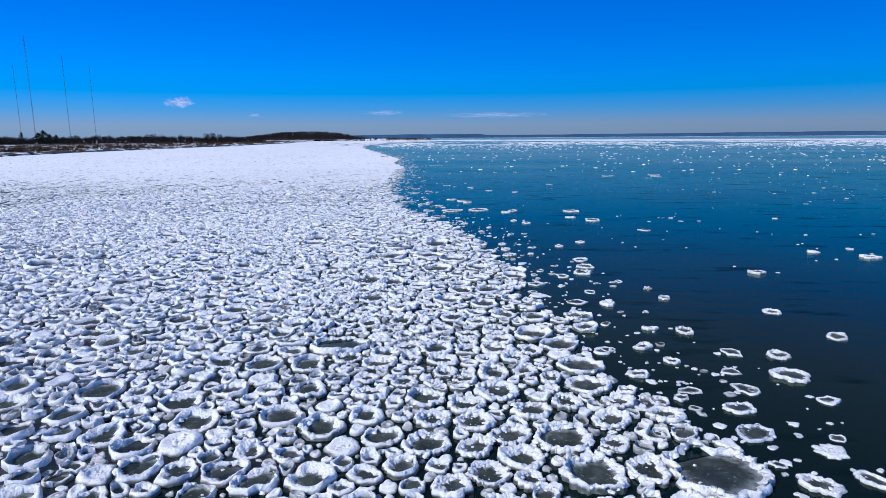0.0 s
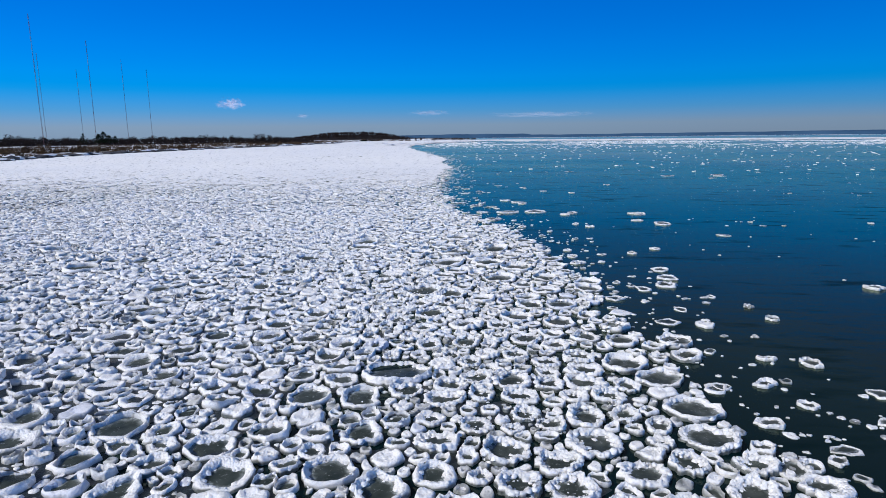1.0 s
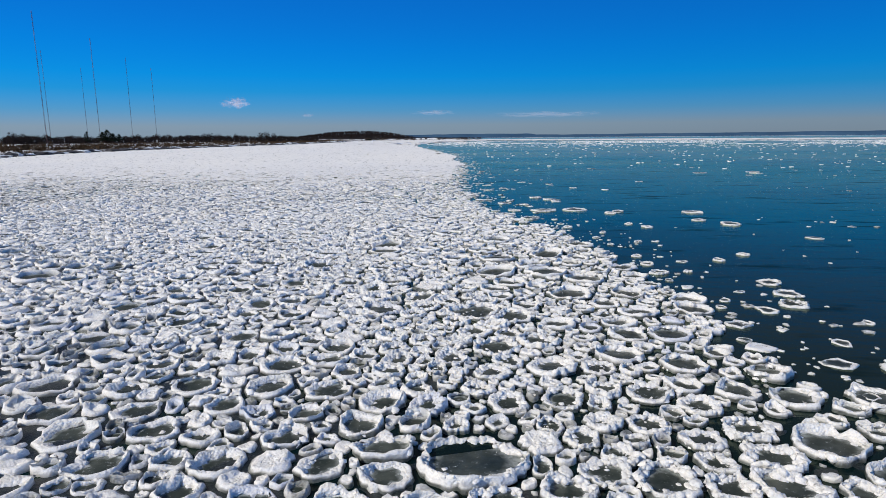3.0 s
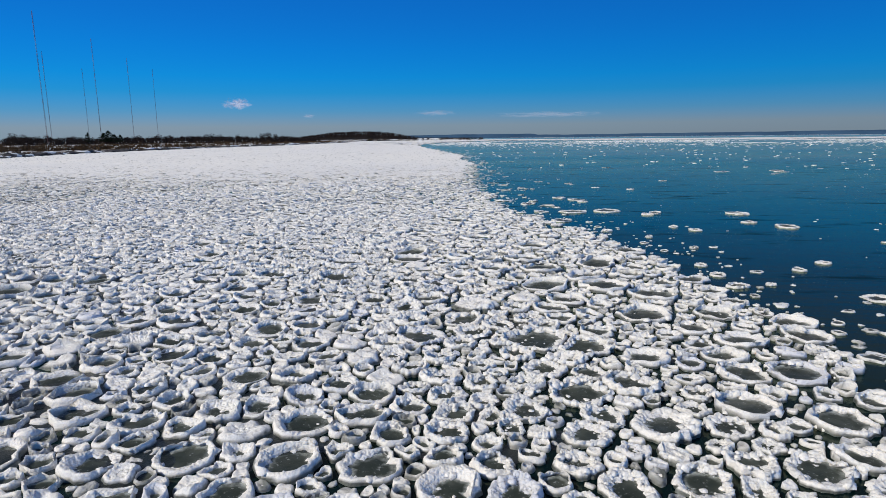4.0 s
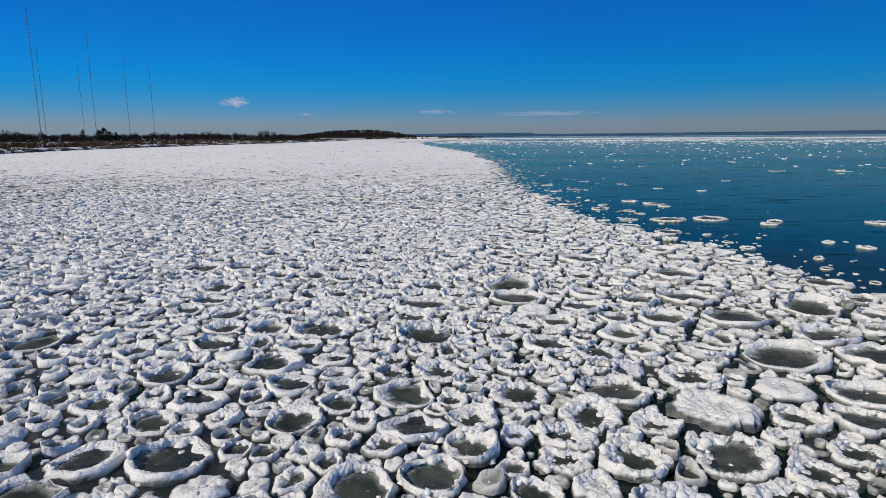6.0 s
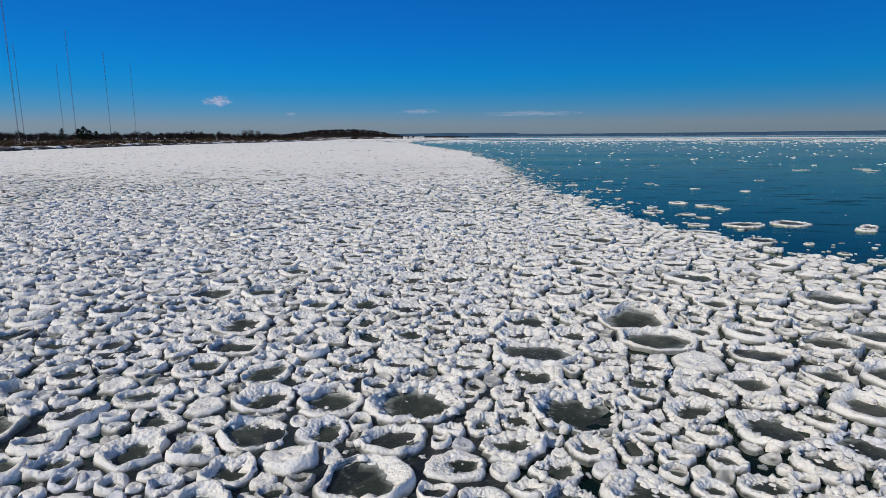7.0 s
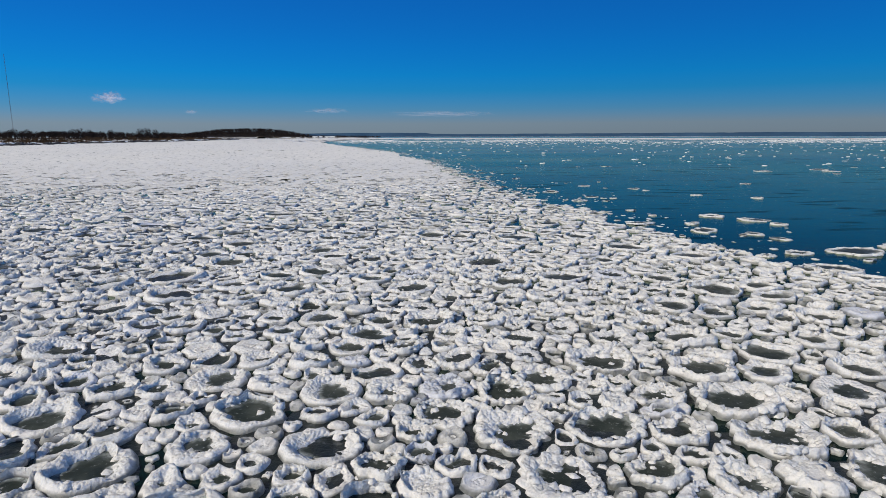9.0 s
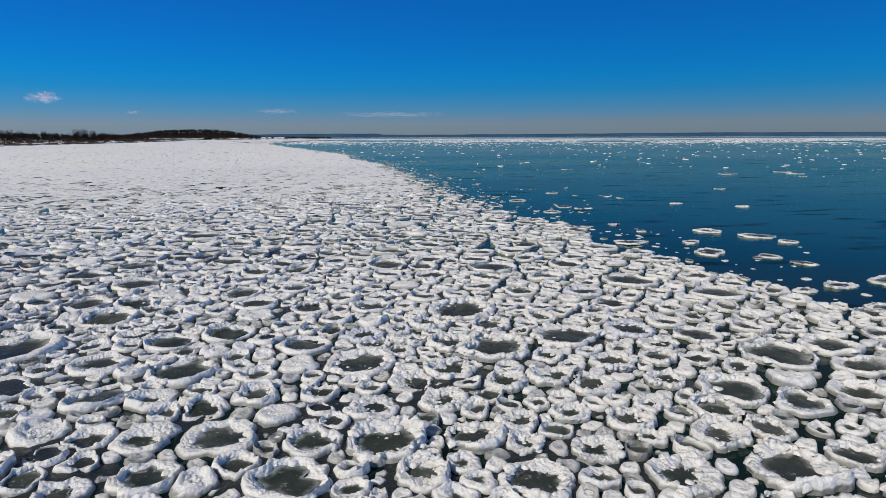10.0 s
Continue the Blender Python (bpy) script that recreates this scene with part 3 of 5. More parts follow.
def drifting_floes():
    rnd = random.Random(5)
    rows = [(x, y, r) for x, y, r in DRIFT_A + DRIFT_B + DRIFT_C]
    solid = len(rows)
    # brash loosened from the edge, and scattered bits farther out, gathered in streaks
    for k in range(4500):
        y = 12 + 330 * rnd.random() ** 1.7
        off = rnd.expovariate(1 / 2.4) if k < 1500 else rnd.uniform(0, 40 + y * 1.2)
        x = float(edge_x(y)) + 0.3 + off
        if off > 5 and float(fnoise(x * 0.06, y * 0.10, 21)) < 0.52 + 0.1 * rnd.random():
            continue
        small = rnd.random()
        r = 0.06 + 0.10 * rnd.random() if small < 0.6 else (0.14 + 0.22 * rnd.random() if small < 0.93 else 0.36 + 0.35 * rnd.random())
        r *= (0.8 + y / 260) * (0.72 if off < 5 else 0.85)
        near = [q for q in rows[-60:] + rows[:solid] if math.hypot(q[0] - x, q[1] - y) < 1.02 * (q[2] + r)]
        if not near:
            rows.append((x, y, r))
    return np.array(rows), solid


def outlines(rows, angles, near=None, seed=0, ragged=0.0):
    """The outline radii of the floes: circles pressed against their neighbours, uneven. near: rows to press against."""
    n, th = len(rows), np.arange(angles) * 2 * math.pi / angles
    cap = rows[:, 3:4] + 0.12 * np.clip((edge_x(rows[:, 1:2]) - rows[:, 0:1] - 6) / 10, 0, 1) if near is not None else 1.0
    rng = np.random.RandomState(seed + 300)
    thin, lie = rng.uniform(0.0, 0.22, (n, 1)), rng.uniform(0, math.pi, (n, 1))
    R = rows[:, 2:3] * cap * (1 + thin * np.cos(2 * (th[None] - lie)) - 0.3 * thin)
    loose = np.clip(1 - (edge_x(rows[:, 1]) - rows[:, 0]) / 13, 0, 1) * rng.uniform(0.1, 1, n)
    deep = np.clip((edge_x(rows[:, 1]) - rows[:, 0] - 10) / 14, 0, 1)
    if near is not None:
        cell = 2.4
        grid = {}
        for k, (x, y, r) in enumerate(near[:, :3]):
            grid.setdefault((int(x // cell), int(y // cell)), []).append(k)
        for i, (x, y, r) in enumerate(rows[:, :3]):
            gx, gy = int(x // cell), int(y // cell)
            ks = [k for p in (gx - 1, gx, gx + 1) for q in (gy - 1, gy, gy + 1) for k in grid.get((p, q), ())]
            nb = near[ks]
            d = nb[:, :2] - (x, y)
            D = np.hypot(d[:, 0], d[:, 1])
            keep = (D > 1e-4) & (D < 1.5 * (r + nb[:, 2]) + 0.05)
            d, D, rj = d[keep], D[keep], nb[keep, 2]
            if len(D):
                c = np.cos(th[None] - np.arctan2(d[:, 1], d[:, 0])[:, None])
                a0 = np.clip((D * D + r * r - rj * rj) / (2 * D), 0.55 * r, None)[:, None] - (0.014 + 0.034 * r) * (1 - 0.75 * deep[i]) - loose[i] * (0.02 + 0.08 * r)
                lim = np.where(c > 0.15, a0 / np.maximum(c, 0.15), 9.0)
                R[i] = np.minimum(R[i], lim.min(0))
        for _ in range(max(1, angles // 14)):
            R = 0.25 * np.roll(R, 1, 1) + 0.5 * R + 0.25 * np.roll(R, -1, 1)
    ids = np.arange(n)[:, None] * 7.31 + seed
    wob = fnoise(np.cos(th)[None] * 1.3 + ids, np.sin(th)[None] * 1.3 + ids * 1.7, 31, 2) - 0.5
    if angles > 25:
        wob = wob + 0.8 * (vnoise(np.cos(th)[None] * 5 + ids, np.sin(th)[None] * 5 + ids * 1.3, 33) - 0.5)
    if near is not None:                # no growth over the neighbours
        wob = np.minimum(wob, 0.06) + 0.03
    chip = np.random.RandomState(seed + 90).uniform(-0.38, 0.2, R.shape) * np.where(rows[:, 2:3] < 0.13, 1.0, ragged)
    return R * (1 + np.where(rows[:, 2:3] < 0.13, 0.5, 0.36) * wob + chip)


RINGS = {
    13: ([1.0, 1.0, 0.995, 0.985, 0.965, 0.935, 0.895, 0.85, 0.80, 0.745, 0.69, 0.63, 0.57], [-0.4, 0.0, 0.25, 0.48, 0.7, 0.88, 1.0, 1.02, 0.98, 0.88, 0.7, 0.42, -0.1]),
    9: ([1.0, 0.998, 0.985, 0.955, 0.91, 0.84, 0.755, 0.665, 0.57], [-0.4, 0.1, 0.45, 0.76, 0.97, 1.02, 0.9, 0.56, -0.1]),
    6: ([1.0, 0.99, 0.955, 0.87, 0.72, 0.57], [-0.4, 0.3, 0.75, 1.0, 0.84, -0.1]),
    4: ([1.0, 0.96, 0.80, 0.57], [-0.3, 0.5, 1.0, -0.1]),
}
POOL_Z = 0.035


def floe_arrays(rows, R, rings, seed, rough=1.0, low=1.0):
    """Rims and pools of floes as arrays: rim vertices (n, rings, angles, 3), pool vertices (n, angles + 1, 3), wet and
    shade darkening, tint.
    """
    n, A = R.shape
    K = rings
    th = np.arange(A) * 2 * math.pi / A
    s0, z0 = (np.array(v) for v in RINGS[K])
    rng = np.random.RandomState(seed)
    x, y, r = rows[:, 0], rows[:, 1], rows[:, 2]
    away = np.clip((edge_x(y) - x - 4) / 22, 0, 1)         # how deep in the pack: rougher and more snowed over
    width = rng.uniform(0.78, 1.28, n) + 0.45 * away * rng.uniform(0, 1, n)
    snowed = (rng.uniform(0, 1, n) < np.where(r > 0.55, 0.015, 0.05 + 0.14 * away)) | (r < 0.2)
    width = np.where(snowed, 2.4, np.clip(width, 0, 1.6))
    bulk = np.clip(0.53 / np.maximum(r, 0.1), 0.5, 1.2)          # rims of large floes stay as broad as those of others
    width = np.where(snowed, width, width * bulk)
    high = (0.06 + 0.084 * np.sqrt(r)) * rng.uniform(0.8, 1.25, n) * (1 - 0.18 * away) * low
    high = np.where(r < 0.2, (0.04 + 0.2 * r) * low, high) * np.interp(y, [45, 85, 148], [1, 0.55, 0.25])
    lean_to, lean = rng.uniform(0, 6.28, n), rng.uniform(0.0, 0.4, n)
    s = 1 - (1 - s0[None, :, None]) * width[:, None, None]
    ct, st = np.cos(th), np.sin(th)
    ang = ct[None, None, :] * R[:, None, :] * s + x[:, None, None], st[None, None, :] * R[:, None, :] * s + y[:, None, None]
    f = 1.0 if A > 30 else 0.7
    wide = fnoise(ang[0] * 2.6, ang[1] * 2.6, 40 + seed, 2)
    lump = 1 - np.abs(2 * vnoise(ang[0] * 7.0 * f, ang[1] * 7.0 * f, 41 + seed) - 1) ** 1.5
    fine = 1 - np.abs(2 * vnoise(ang[0] * 15 * f, ang[1] * 15 * f, 42 + seed) - 1) ** 1.5
    inner = np.clip((1 - s0) / (1 - s0[-1]), 0, 1)[None, :, None]
    crest = np.sin(np.clip(inner * 1.15, 0, 1) * math.pi)
    grit = vnoise(ang[0] * 30, ang[1] * 30, 44 + seed) + 0.6 * hashed(np.floor(ang[0] * 60), np.floor(ang[1] * 60), 44) - 0.8
    # ragged inner margin, lumpy crest, smooth outer flank
    s = s + inner ** 1.3 * bulk[:, None, None] * ((wide - 0.5) * (0.95 + 0.5 * away[:, None, None]) + ((lump - 0.5) * 0.36 + (fine - 0.5) * 0.24 + 0.14 * grit) * rough)
    s = s - (1 - 0.65 * away[:, None, None]) * (1 - inner) * (0.16 * (0.9 - lump) + 0.07 * (0.9 - fine)) * rough
    s = np.clip(s - (0.05 + 0.07 * away[:, None, None]) * inner, 0.03, 1.0)
    one_sided = 1 + lean[:, None, None] * np.cos(th[None, None] - lean_to[:, None, None])
    zz = z0[None, :, None] * high[:, None, None] * one_sided
    clump = (0.8 * (lump - 0.5) + 0.6 * (fine - 0.5) + 0.4 * grit) * rough * (0.8 + 0.4 * away[:, None, None])
    if A < 12:
        clump = clump * 0.6
    zz = zz * (0.4 + 1.15 * wide) + crest * (0.035 + 0.55 * high[:, None, None]) * clump
    # snowed-over floes stay filled to the middle
    fill = snowed[:, None, None] & (inner > 0.45)
    zf = high[:, None, None] * (0.40 + 0.55 * wide + 0.35 * (lump - 0.5) + 0.2 * (fine - 0.5))
    zz = np.where(fill, zf, zz)
    tx, ty = rng.normal(0, 0.024 + 0.045 * away, n), rng.normal(0, 0.024 + 0.045 * away, n)
    if K <= 6:
        tx, ty = tx * 0.45, ty * 0.45
    lx, ly = ct[None, None] * R[:, None] * s, st[None, None] * R[:, None] * s
    zz = zz + lx * tx[:, None, None] + ly * ty[:, None, None]
    rim = np.stack([lx, ly, zz], -1)
    # foot darkening as colour: wet ice at the waterline plus shade below the rim
    dark_to = high * rng.uniform(0.4, 0.8, n) + 0.012
    # some far floes get a taller dark foot, painting flecks of gap and shade
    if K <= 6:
        dark_to = 0.5 * dark_to + 0.1 * (rng.uniform(0, 1, n) < 0.13)
    soak_shade = np.clip((dark_to[:, None, None] * (0.55 + 0.9 * wide) - zz) / 0.035 + 0.25, 0, 1) * (np.arange(K)[None, :, None] < K * 0.42)
    soak_shade = np.clip(soak_shade, 0, 0.95) * np.interp(y, [40, 75, 130], [1, 0.5, 0.1])[:, None, None] * (1 if low == 1.0 else 0.35)
    soak_shade = np.where((r < 0.13)[:, None, None], np.clip(soak_shade + (0.7 if low == 1.0 else 0.3) * rng.uniform(0, 1, n)[:, None, None], 0, 0.95), soak_shade)
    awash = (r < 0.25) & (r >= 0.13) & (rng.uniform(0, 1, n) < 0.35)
    soak_shade = np.where(awash[:, None, None], np.clip(0.45 + 0.5 * wide - 1.2 * crest * (lump - 0.45), 0.1, 0.9), soak_shade)
    tint = np.broadcast_to(rng.uniform(0, 1, n)[:, None, None], soak_shade.shape)
    # pool: a shallow disc that runs under the ragged margin
    ps = np.clip(s[:, -1] + 0.14, 0.05, 0.9)
    px, py = ct[None] * R * ps, st[None] * R * ps
    pz = POOL_Z + px * tx[:, None] + py * ty[:, None]
    pool = np.concatenate([np.stack([px, py, pz], -1), np.stack([0 * x, 0 * x, 0 * x + POOL_Z], -1)[:, None]], 1)
    if snowed.any():
        pool[snowed, -1, 2] = high[snowed] * 0.6
        pool[snowed, :-1, 2] = rim[snowed, -1, :, 2] - 0.004
        pool[snowed, :-1, :2] = rim[snowed, -1, :, :2]
    crumb = np.clip((inner - 0.1) / 0.3, 0.3, 1) + 0 * soak_shade
    soak_shade = np.maximum(soak_shade, np.clip((inner - 0.8) / 0.2, 0, 1) * (~snowed)[:, None, None] * (0.35 + 0.4 * wide))
    crumb = np.where(snowed[:, None, None], np.minimum(crumb, 0.35), crumb)
    return rim, pool, {"soak_shade": soak_shade, "tint": tint, "crumb": crumb}, snowed


def rim_faces(K, A):
    k, a = np.meshgrid(np.arange(K - 1), np.arange(A), indexing="ij")
    b = (a + 1) % A
    return np.stack([k * A + a, k * A + b, (k + 1) * A + b, (k + 1) * A + a], -1).reshape(-1, 4)


def fan_faces(A):
    a = np.arange(A)
    return np.stack([a, (a + 1) % A, np.full(A, A)], -1)


def chunks(rim, reach, count, seed):
    """Crumbled lumps of frozen slush heaped along the inner margins: vertices (n, count * 12, 3) and their faces."""
    n, K, A, _ = rim.shape
    rng = np.random.RandomState(seed)
    g = 1.618
    ball_v = np.array([(-1, g, 0), (1, g, 0), (-1, -g, 0), (1, -g, 0), (0, -1, g), (0, 1, g), (0, -1, -g), (0, 1, -g), (g, 0, -1), (g, 0, 1), (-g, 0, -1), (-g, 0, 1)]) / 1.9
    ball_f = np.array([(0, 11, 5), (0, 5, 1), (0, 1, 7), (0, 10, 11), (1, 5, 9), (5, 11, 4), (11, 10, 2), (7, 1, 8), (3, 9, 4), (3, 4, 2), (3, 8, 9), (4, 9, 5), (2, 4, 11), (8, 1, 9), (0, 7, 10)])
    i = np.arange(n)[:, None]
    a0 = rng.randint(0, A, (n, count))
    k0 = np.clip((K * (1.0 - np.abs(rng.normal(0, 0.24, (n, count)))) - 1).astype(int), K // 2, K - 2)
    mid0 = 0.5 * (rim[i, k0, a0] + rim[i, k0 + 1, (a0 + 1) % A])
    fallen = rng.rand(n, count) < 0.03
    mid0 = np.where(fallen[..., None], mid0 * rng.uniform(0.35, 0.95, (n, count, 1)) * (1, 1, 0) + (0, 0, POOL_Z + 0.005), mid0)
    size = (0.024 + 0.075 * rng.rand(n, count) ** 1.7) * np.clip(reach[:, None] / 0.6, 0.45, 1.1)
    shape = ball_v[None, None] * rng.uniform(0.75, 1.25, (n, count, 12, 1)) * size[..., None, None] * (1.25, 1.25, 0.9)
    turn = rng.uniform(0, 6.28, (n, count, 1))
    x0 = shape[..., 0] * np.cos(turn) - shape[..., 1] * np.sin(turn)
    y0 = shape[..., 0] * np.sin(turn) + shape[..., 1] * np.cos(turn)
    v = np.stack([x0, y0, shape[..., 2]], -1) + mid0[:, :, None]
    v[..., 2] -= (size * 0.6)[..., None]
    f = (ball_f[None] + (np.arange(count) * 12)[:, None, None]).reshape(-1, 3)
    return v.reshape(n, count * 12, 3), f


def floe_things(rows, R, seed, group, label_of, name="ice_floe", low=1.0, lumps=84):
    """Each floe as a thing with its rim and its wet middle."""
    rim, pool, vals, snowed = floe_arrays(rows, R, 13, seed, 1.0, low)
    n, K, A, _ = rim.shape
    q, f = rim_faces(K, A), fan_faces(A)
    none = np.zeros((0, 4), int)
    cv, cf = chunks(rim, rows[:, 2], lumps, seed + 50)
    extra = {"soak_shade": 0.0, "crumb": 0.25}
    for i in range(n):
        ob = thing(name, label_of(rows[i], snowed[i]), "ice floe", group, at=(rows[i, 0], rows[i, 1], 0))
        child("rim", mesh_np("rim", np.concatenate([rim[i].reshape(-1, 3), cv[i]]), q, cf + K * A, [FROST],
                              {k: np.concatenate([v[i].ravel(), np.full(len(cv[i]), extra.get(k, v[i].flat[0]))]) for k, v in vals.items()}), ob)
        if snowed[i]:
            flat = np.concatenate([np.zeros(A), [0]])
            child("crust", mesh_np("crust", pool[i], none, f, [FROST], {"soak_shade": flat, "tint": flat + vals["tint"][i, 0, 0], "crumb": flat + 0.3}), ob, "snow-covered middle")
        else:
            child("pool", mesh_np("pool", pool[i], none, f, [POOL], {"margin": np.concatenate([np.ones(A), [0]])}), ob, "wet grey-green ice in the hollow middle")


def floe_stuff(name, rows, R, rings, seed, label, rough=1.0, low=1.0, lumps=0):
    """Floes past counting, joined into one object."""
    rim, pool, vals, snowed = floe_arrays(rows, R, rings, seed, rough, low)
    n, K, A, _ = rim.shape
    base = np.zeros((n, 3))
    base[:, :2] = rows[:, :2]
    rv = (rim + base[:, None, None]).reshape(-1, 3)
    pv = (pool + base[:, None]).reshape(-1, 3)
    q = (rim_faces(K, A)[None] + (np.arange(n) * K * A)[:, None, None]).reshape(-1, 4)
    f = (fan_faces(A)[None] + (len(rv) + np.arange(n) * (A + 1))[:, None, None]).reshape(-1, 3)
    zero = np.zeros((n, A + 1))
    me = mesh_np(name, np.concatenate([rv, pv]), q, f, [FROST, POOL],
                 {"soak_shade": np.concatenate([vals["soak_shade"].ravel(), zero.ravel()]), "tint": np.concatenate([vals["tint"].ravel(), (zero + vals["tint"][:, 0, :1]).ravel()]),
                  "crumb": np.concatenate([vals["crumb"].ravel(), zero.ravel() + 0.6]), "margin": np.concatenate([vals["soak_shade"].ravel() * 0, (zero + (np.arange(A + 1) < A)).ravel()])})
    idx = np.concatenate([np.zeros(len(q), np.int32), np.repeat(np.where(snowed, 0, 1), A).astype(np.int32)])
    me.polygons.foreach_set("material_index", idx)
    ob = tagged(new(name, me), label, "pack ice", kind="stuff")
    if lumps:
        cv, cf = chunks(rim, rows[:, 2], lumps, seed + 50)
        per = cv.shape[1]
        cv = (cv + base[:, None]).reshape(-1, 3)
        cf = (cf[None] + (np.arange(n) * per)[:, None, None]).reshape(-1, 3)
        flat = np.zeros(len(cv))
        lm = mesh_np("lump_crust", cv, np.zeros((0, 4), int), cf, [FROST], {"soak_shade": flat, "tint": flat, "crumb": flat + 0.25})
        child("lump_crust", lm, ob, "crumbled white lumps of frozen slush")
    return ob


floes = pack_floes()
near_d = lane_distance(floes[:, 0], floes[:, 1])
order = np.argsort(near_d + np.where(floes[:, 2] > 0.3, 0, 100))
hero = np.zeros(len(floes), bool)
hero[order[:300]] = True
mid = ~hero & (near_d < 11.5)
far = ~hero & ~mid & (near_d < 38)
rest = ~hero & ~mid & ~far & ~((floes[:, 1] > 108) & (floes[:, 2] < 0.31))


def floe_label(row, snowed):
    size = "large" if row[2] > 0.75 else ("small" if row[2] < 0.42 else "round")
    if snowed:
        return f"{size} pancake ice floe crusted with lumpy white snow"
    return f"{size} pancake ice floe with raised frosted rim and grey middle"


floe_things(floes[hero], outlines(floes[hero], 64, floes, 1), 1, "pancake ice floes in the pack", floe_label)
tiny = mid & (floes[:, 2] < 0.13)
small = mid & ~tiny & (floes[:, 2] < 0.25)
mid &= ~tiny & ~small
floe_stuff("pancake_ice_middle", floes[mid], outlines(floes[mid], 26, floes, 2), 9, 2, "tightly packed pancake ice floes with lumpy white rims", lumps=16)
floe_stuff("small_pancake_ice", floes[small], outlines(floes[small], 15, floes, 5, 0.15), 6, 5, "small white floes squeezed between larger pancake floes")
tiny_far = far & (floes[:, 2] < 0.2)
far &= ~tiny_far
floe_stuff("brash_ice", floes[tiny | tiny_far], outlines(floes[tiny | tiny_far], 10, None, 7), 4, 7, "small white brash bits floating between larger floes")
floe_stuff("pancake_ice_field", floes[far], outlines(floes[far], 15, floes, 3, 0.4), 6, 3, "dense field of white pancake ice floes", 1.7)
calm = np.clip(1.15 - (floes[rest][:, 1:2] - 50) / 125, 0.3, 1)
floe_stuff("pancake_ice_distance", floes[rest], outlines(floes[rest], 8, floes, 4, calm * 0.7), 4, 4, "distant rough white pancake ice pack", 2.0 * calm[:, :, None])

loose, solid = drifting_floes()
floe_things(loose[:solid], outlines(loose[:solid], 40, None, 8, 0.06) * (1 + 0.2 * (fnoise(np.cos(np.arange(40) * 0.157) * 1.1 + np.arange(solid)[:, None] * 3.7, np.sin(np.arange(40) * 0.157) * 1.1 + 0 * np.arange(solid)[:, None], 35) - 0.5) * 2), 8, "floes drifting on open water",
            lambda row, s: "white rimmed ice floe drifting alone on dark open water" if row[2] > 0.4 else "small white ice floe drifting on dark open water", "drift_floe", 0.55, 22)
close = loose[solid:, 1] < 60
floe_stuff("loose_brash", loose[solid:][close], outlines(loose[solid:][close], 11, None, 9, 0.9), 6, 9, "scattered bits of white brash ice on open water", low=0.4)
floe_stuff("far_loose_brash", loose[solid:][~close], outlines(loose[solid:][~close], 8, None, 10, 0.9), 4, 10, "far scattered white ice bits on open water", low=0.5)


# ---- slush between the floes ----
def slush_sheet():
    step, verts, quads, index = 0.3, [], [], {}
    ys = np.arange(9, 75, step)
    xs = np.arange(-62, 9, step)
    X, Y = np.meshgrid(xs, ys)
    deep = np.clip((edge_x(ys)[:, None] - X - 1.0) / 16, 0, 1)
    Z = (fnoise(X * 1.1, Y * 1.1, 60) - 0.76 + 0.36 * deep) * 0.14 + (vnoise(X * 5, Y * 5, 61) - 0.5) * 0.03
    Z = np.clip(Z, -0.05, 0.06)
    ok = (edge_x(ys)[:, None] - X > 0.5) & (X > -1.02 * (Y - 4) - 5)
    ids = np.arange(X.size).reshape(X.shape)
    full = ok[:-1, :-1] & ok[1:, :-1] & ok[:-1, 1:] & ok[1:, 1:]
    full &= np.maximum(np.maximum(Z[:-1, :-1], Z[1:, :-1]), np.maximum(Z[:-1, 1:], Z[1:, 1:])) > 0
    q = np.stack([ids[:-1, :-1], ids[:-1, 1:], ids[1:, 1:], ids[1:, :-1]], -1)[full]
    used, inv = np.unique(q, return_inverse=True)
    v = np.stack([X.ravel(), Y.ravel(), Z.ravel()], -1)[used]
    me = mesh_np("slush", v, inv.reshape(-1, 4), np.zeros((0, 3), int), [SLUSH])
    tagged(new("slush", me), "grey slush frozen in gaps between the floes", "slush", kind="stuff")


slush_sheet()


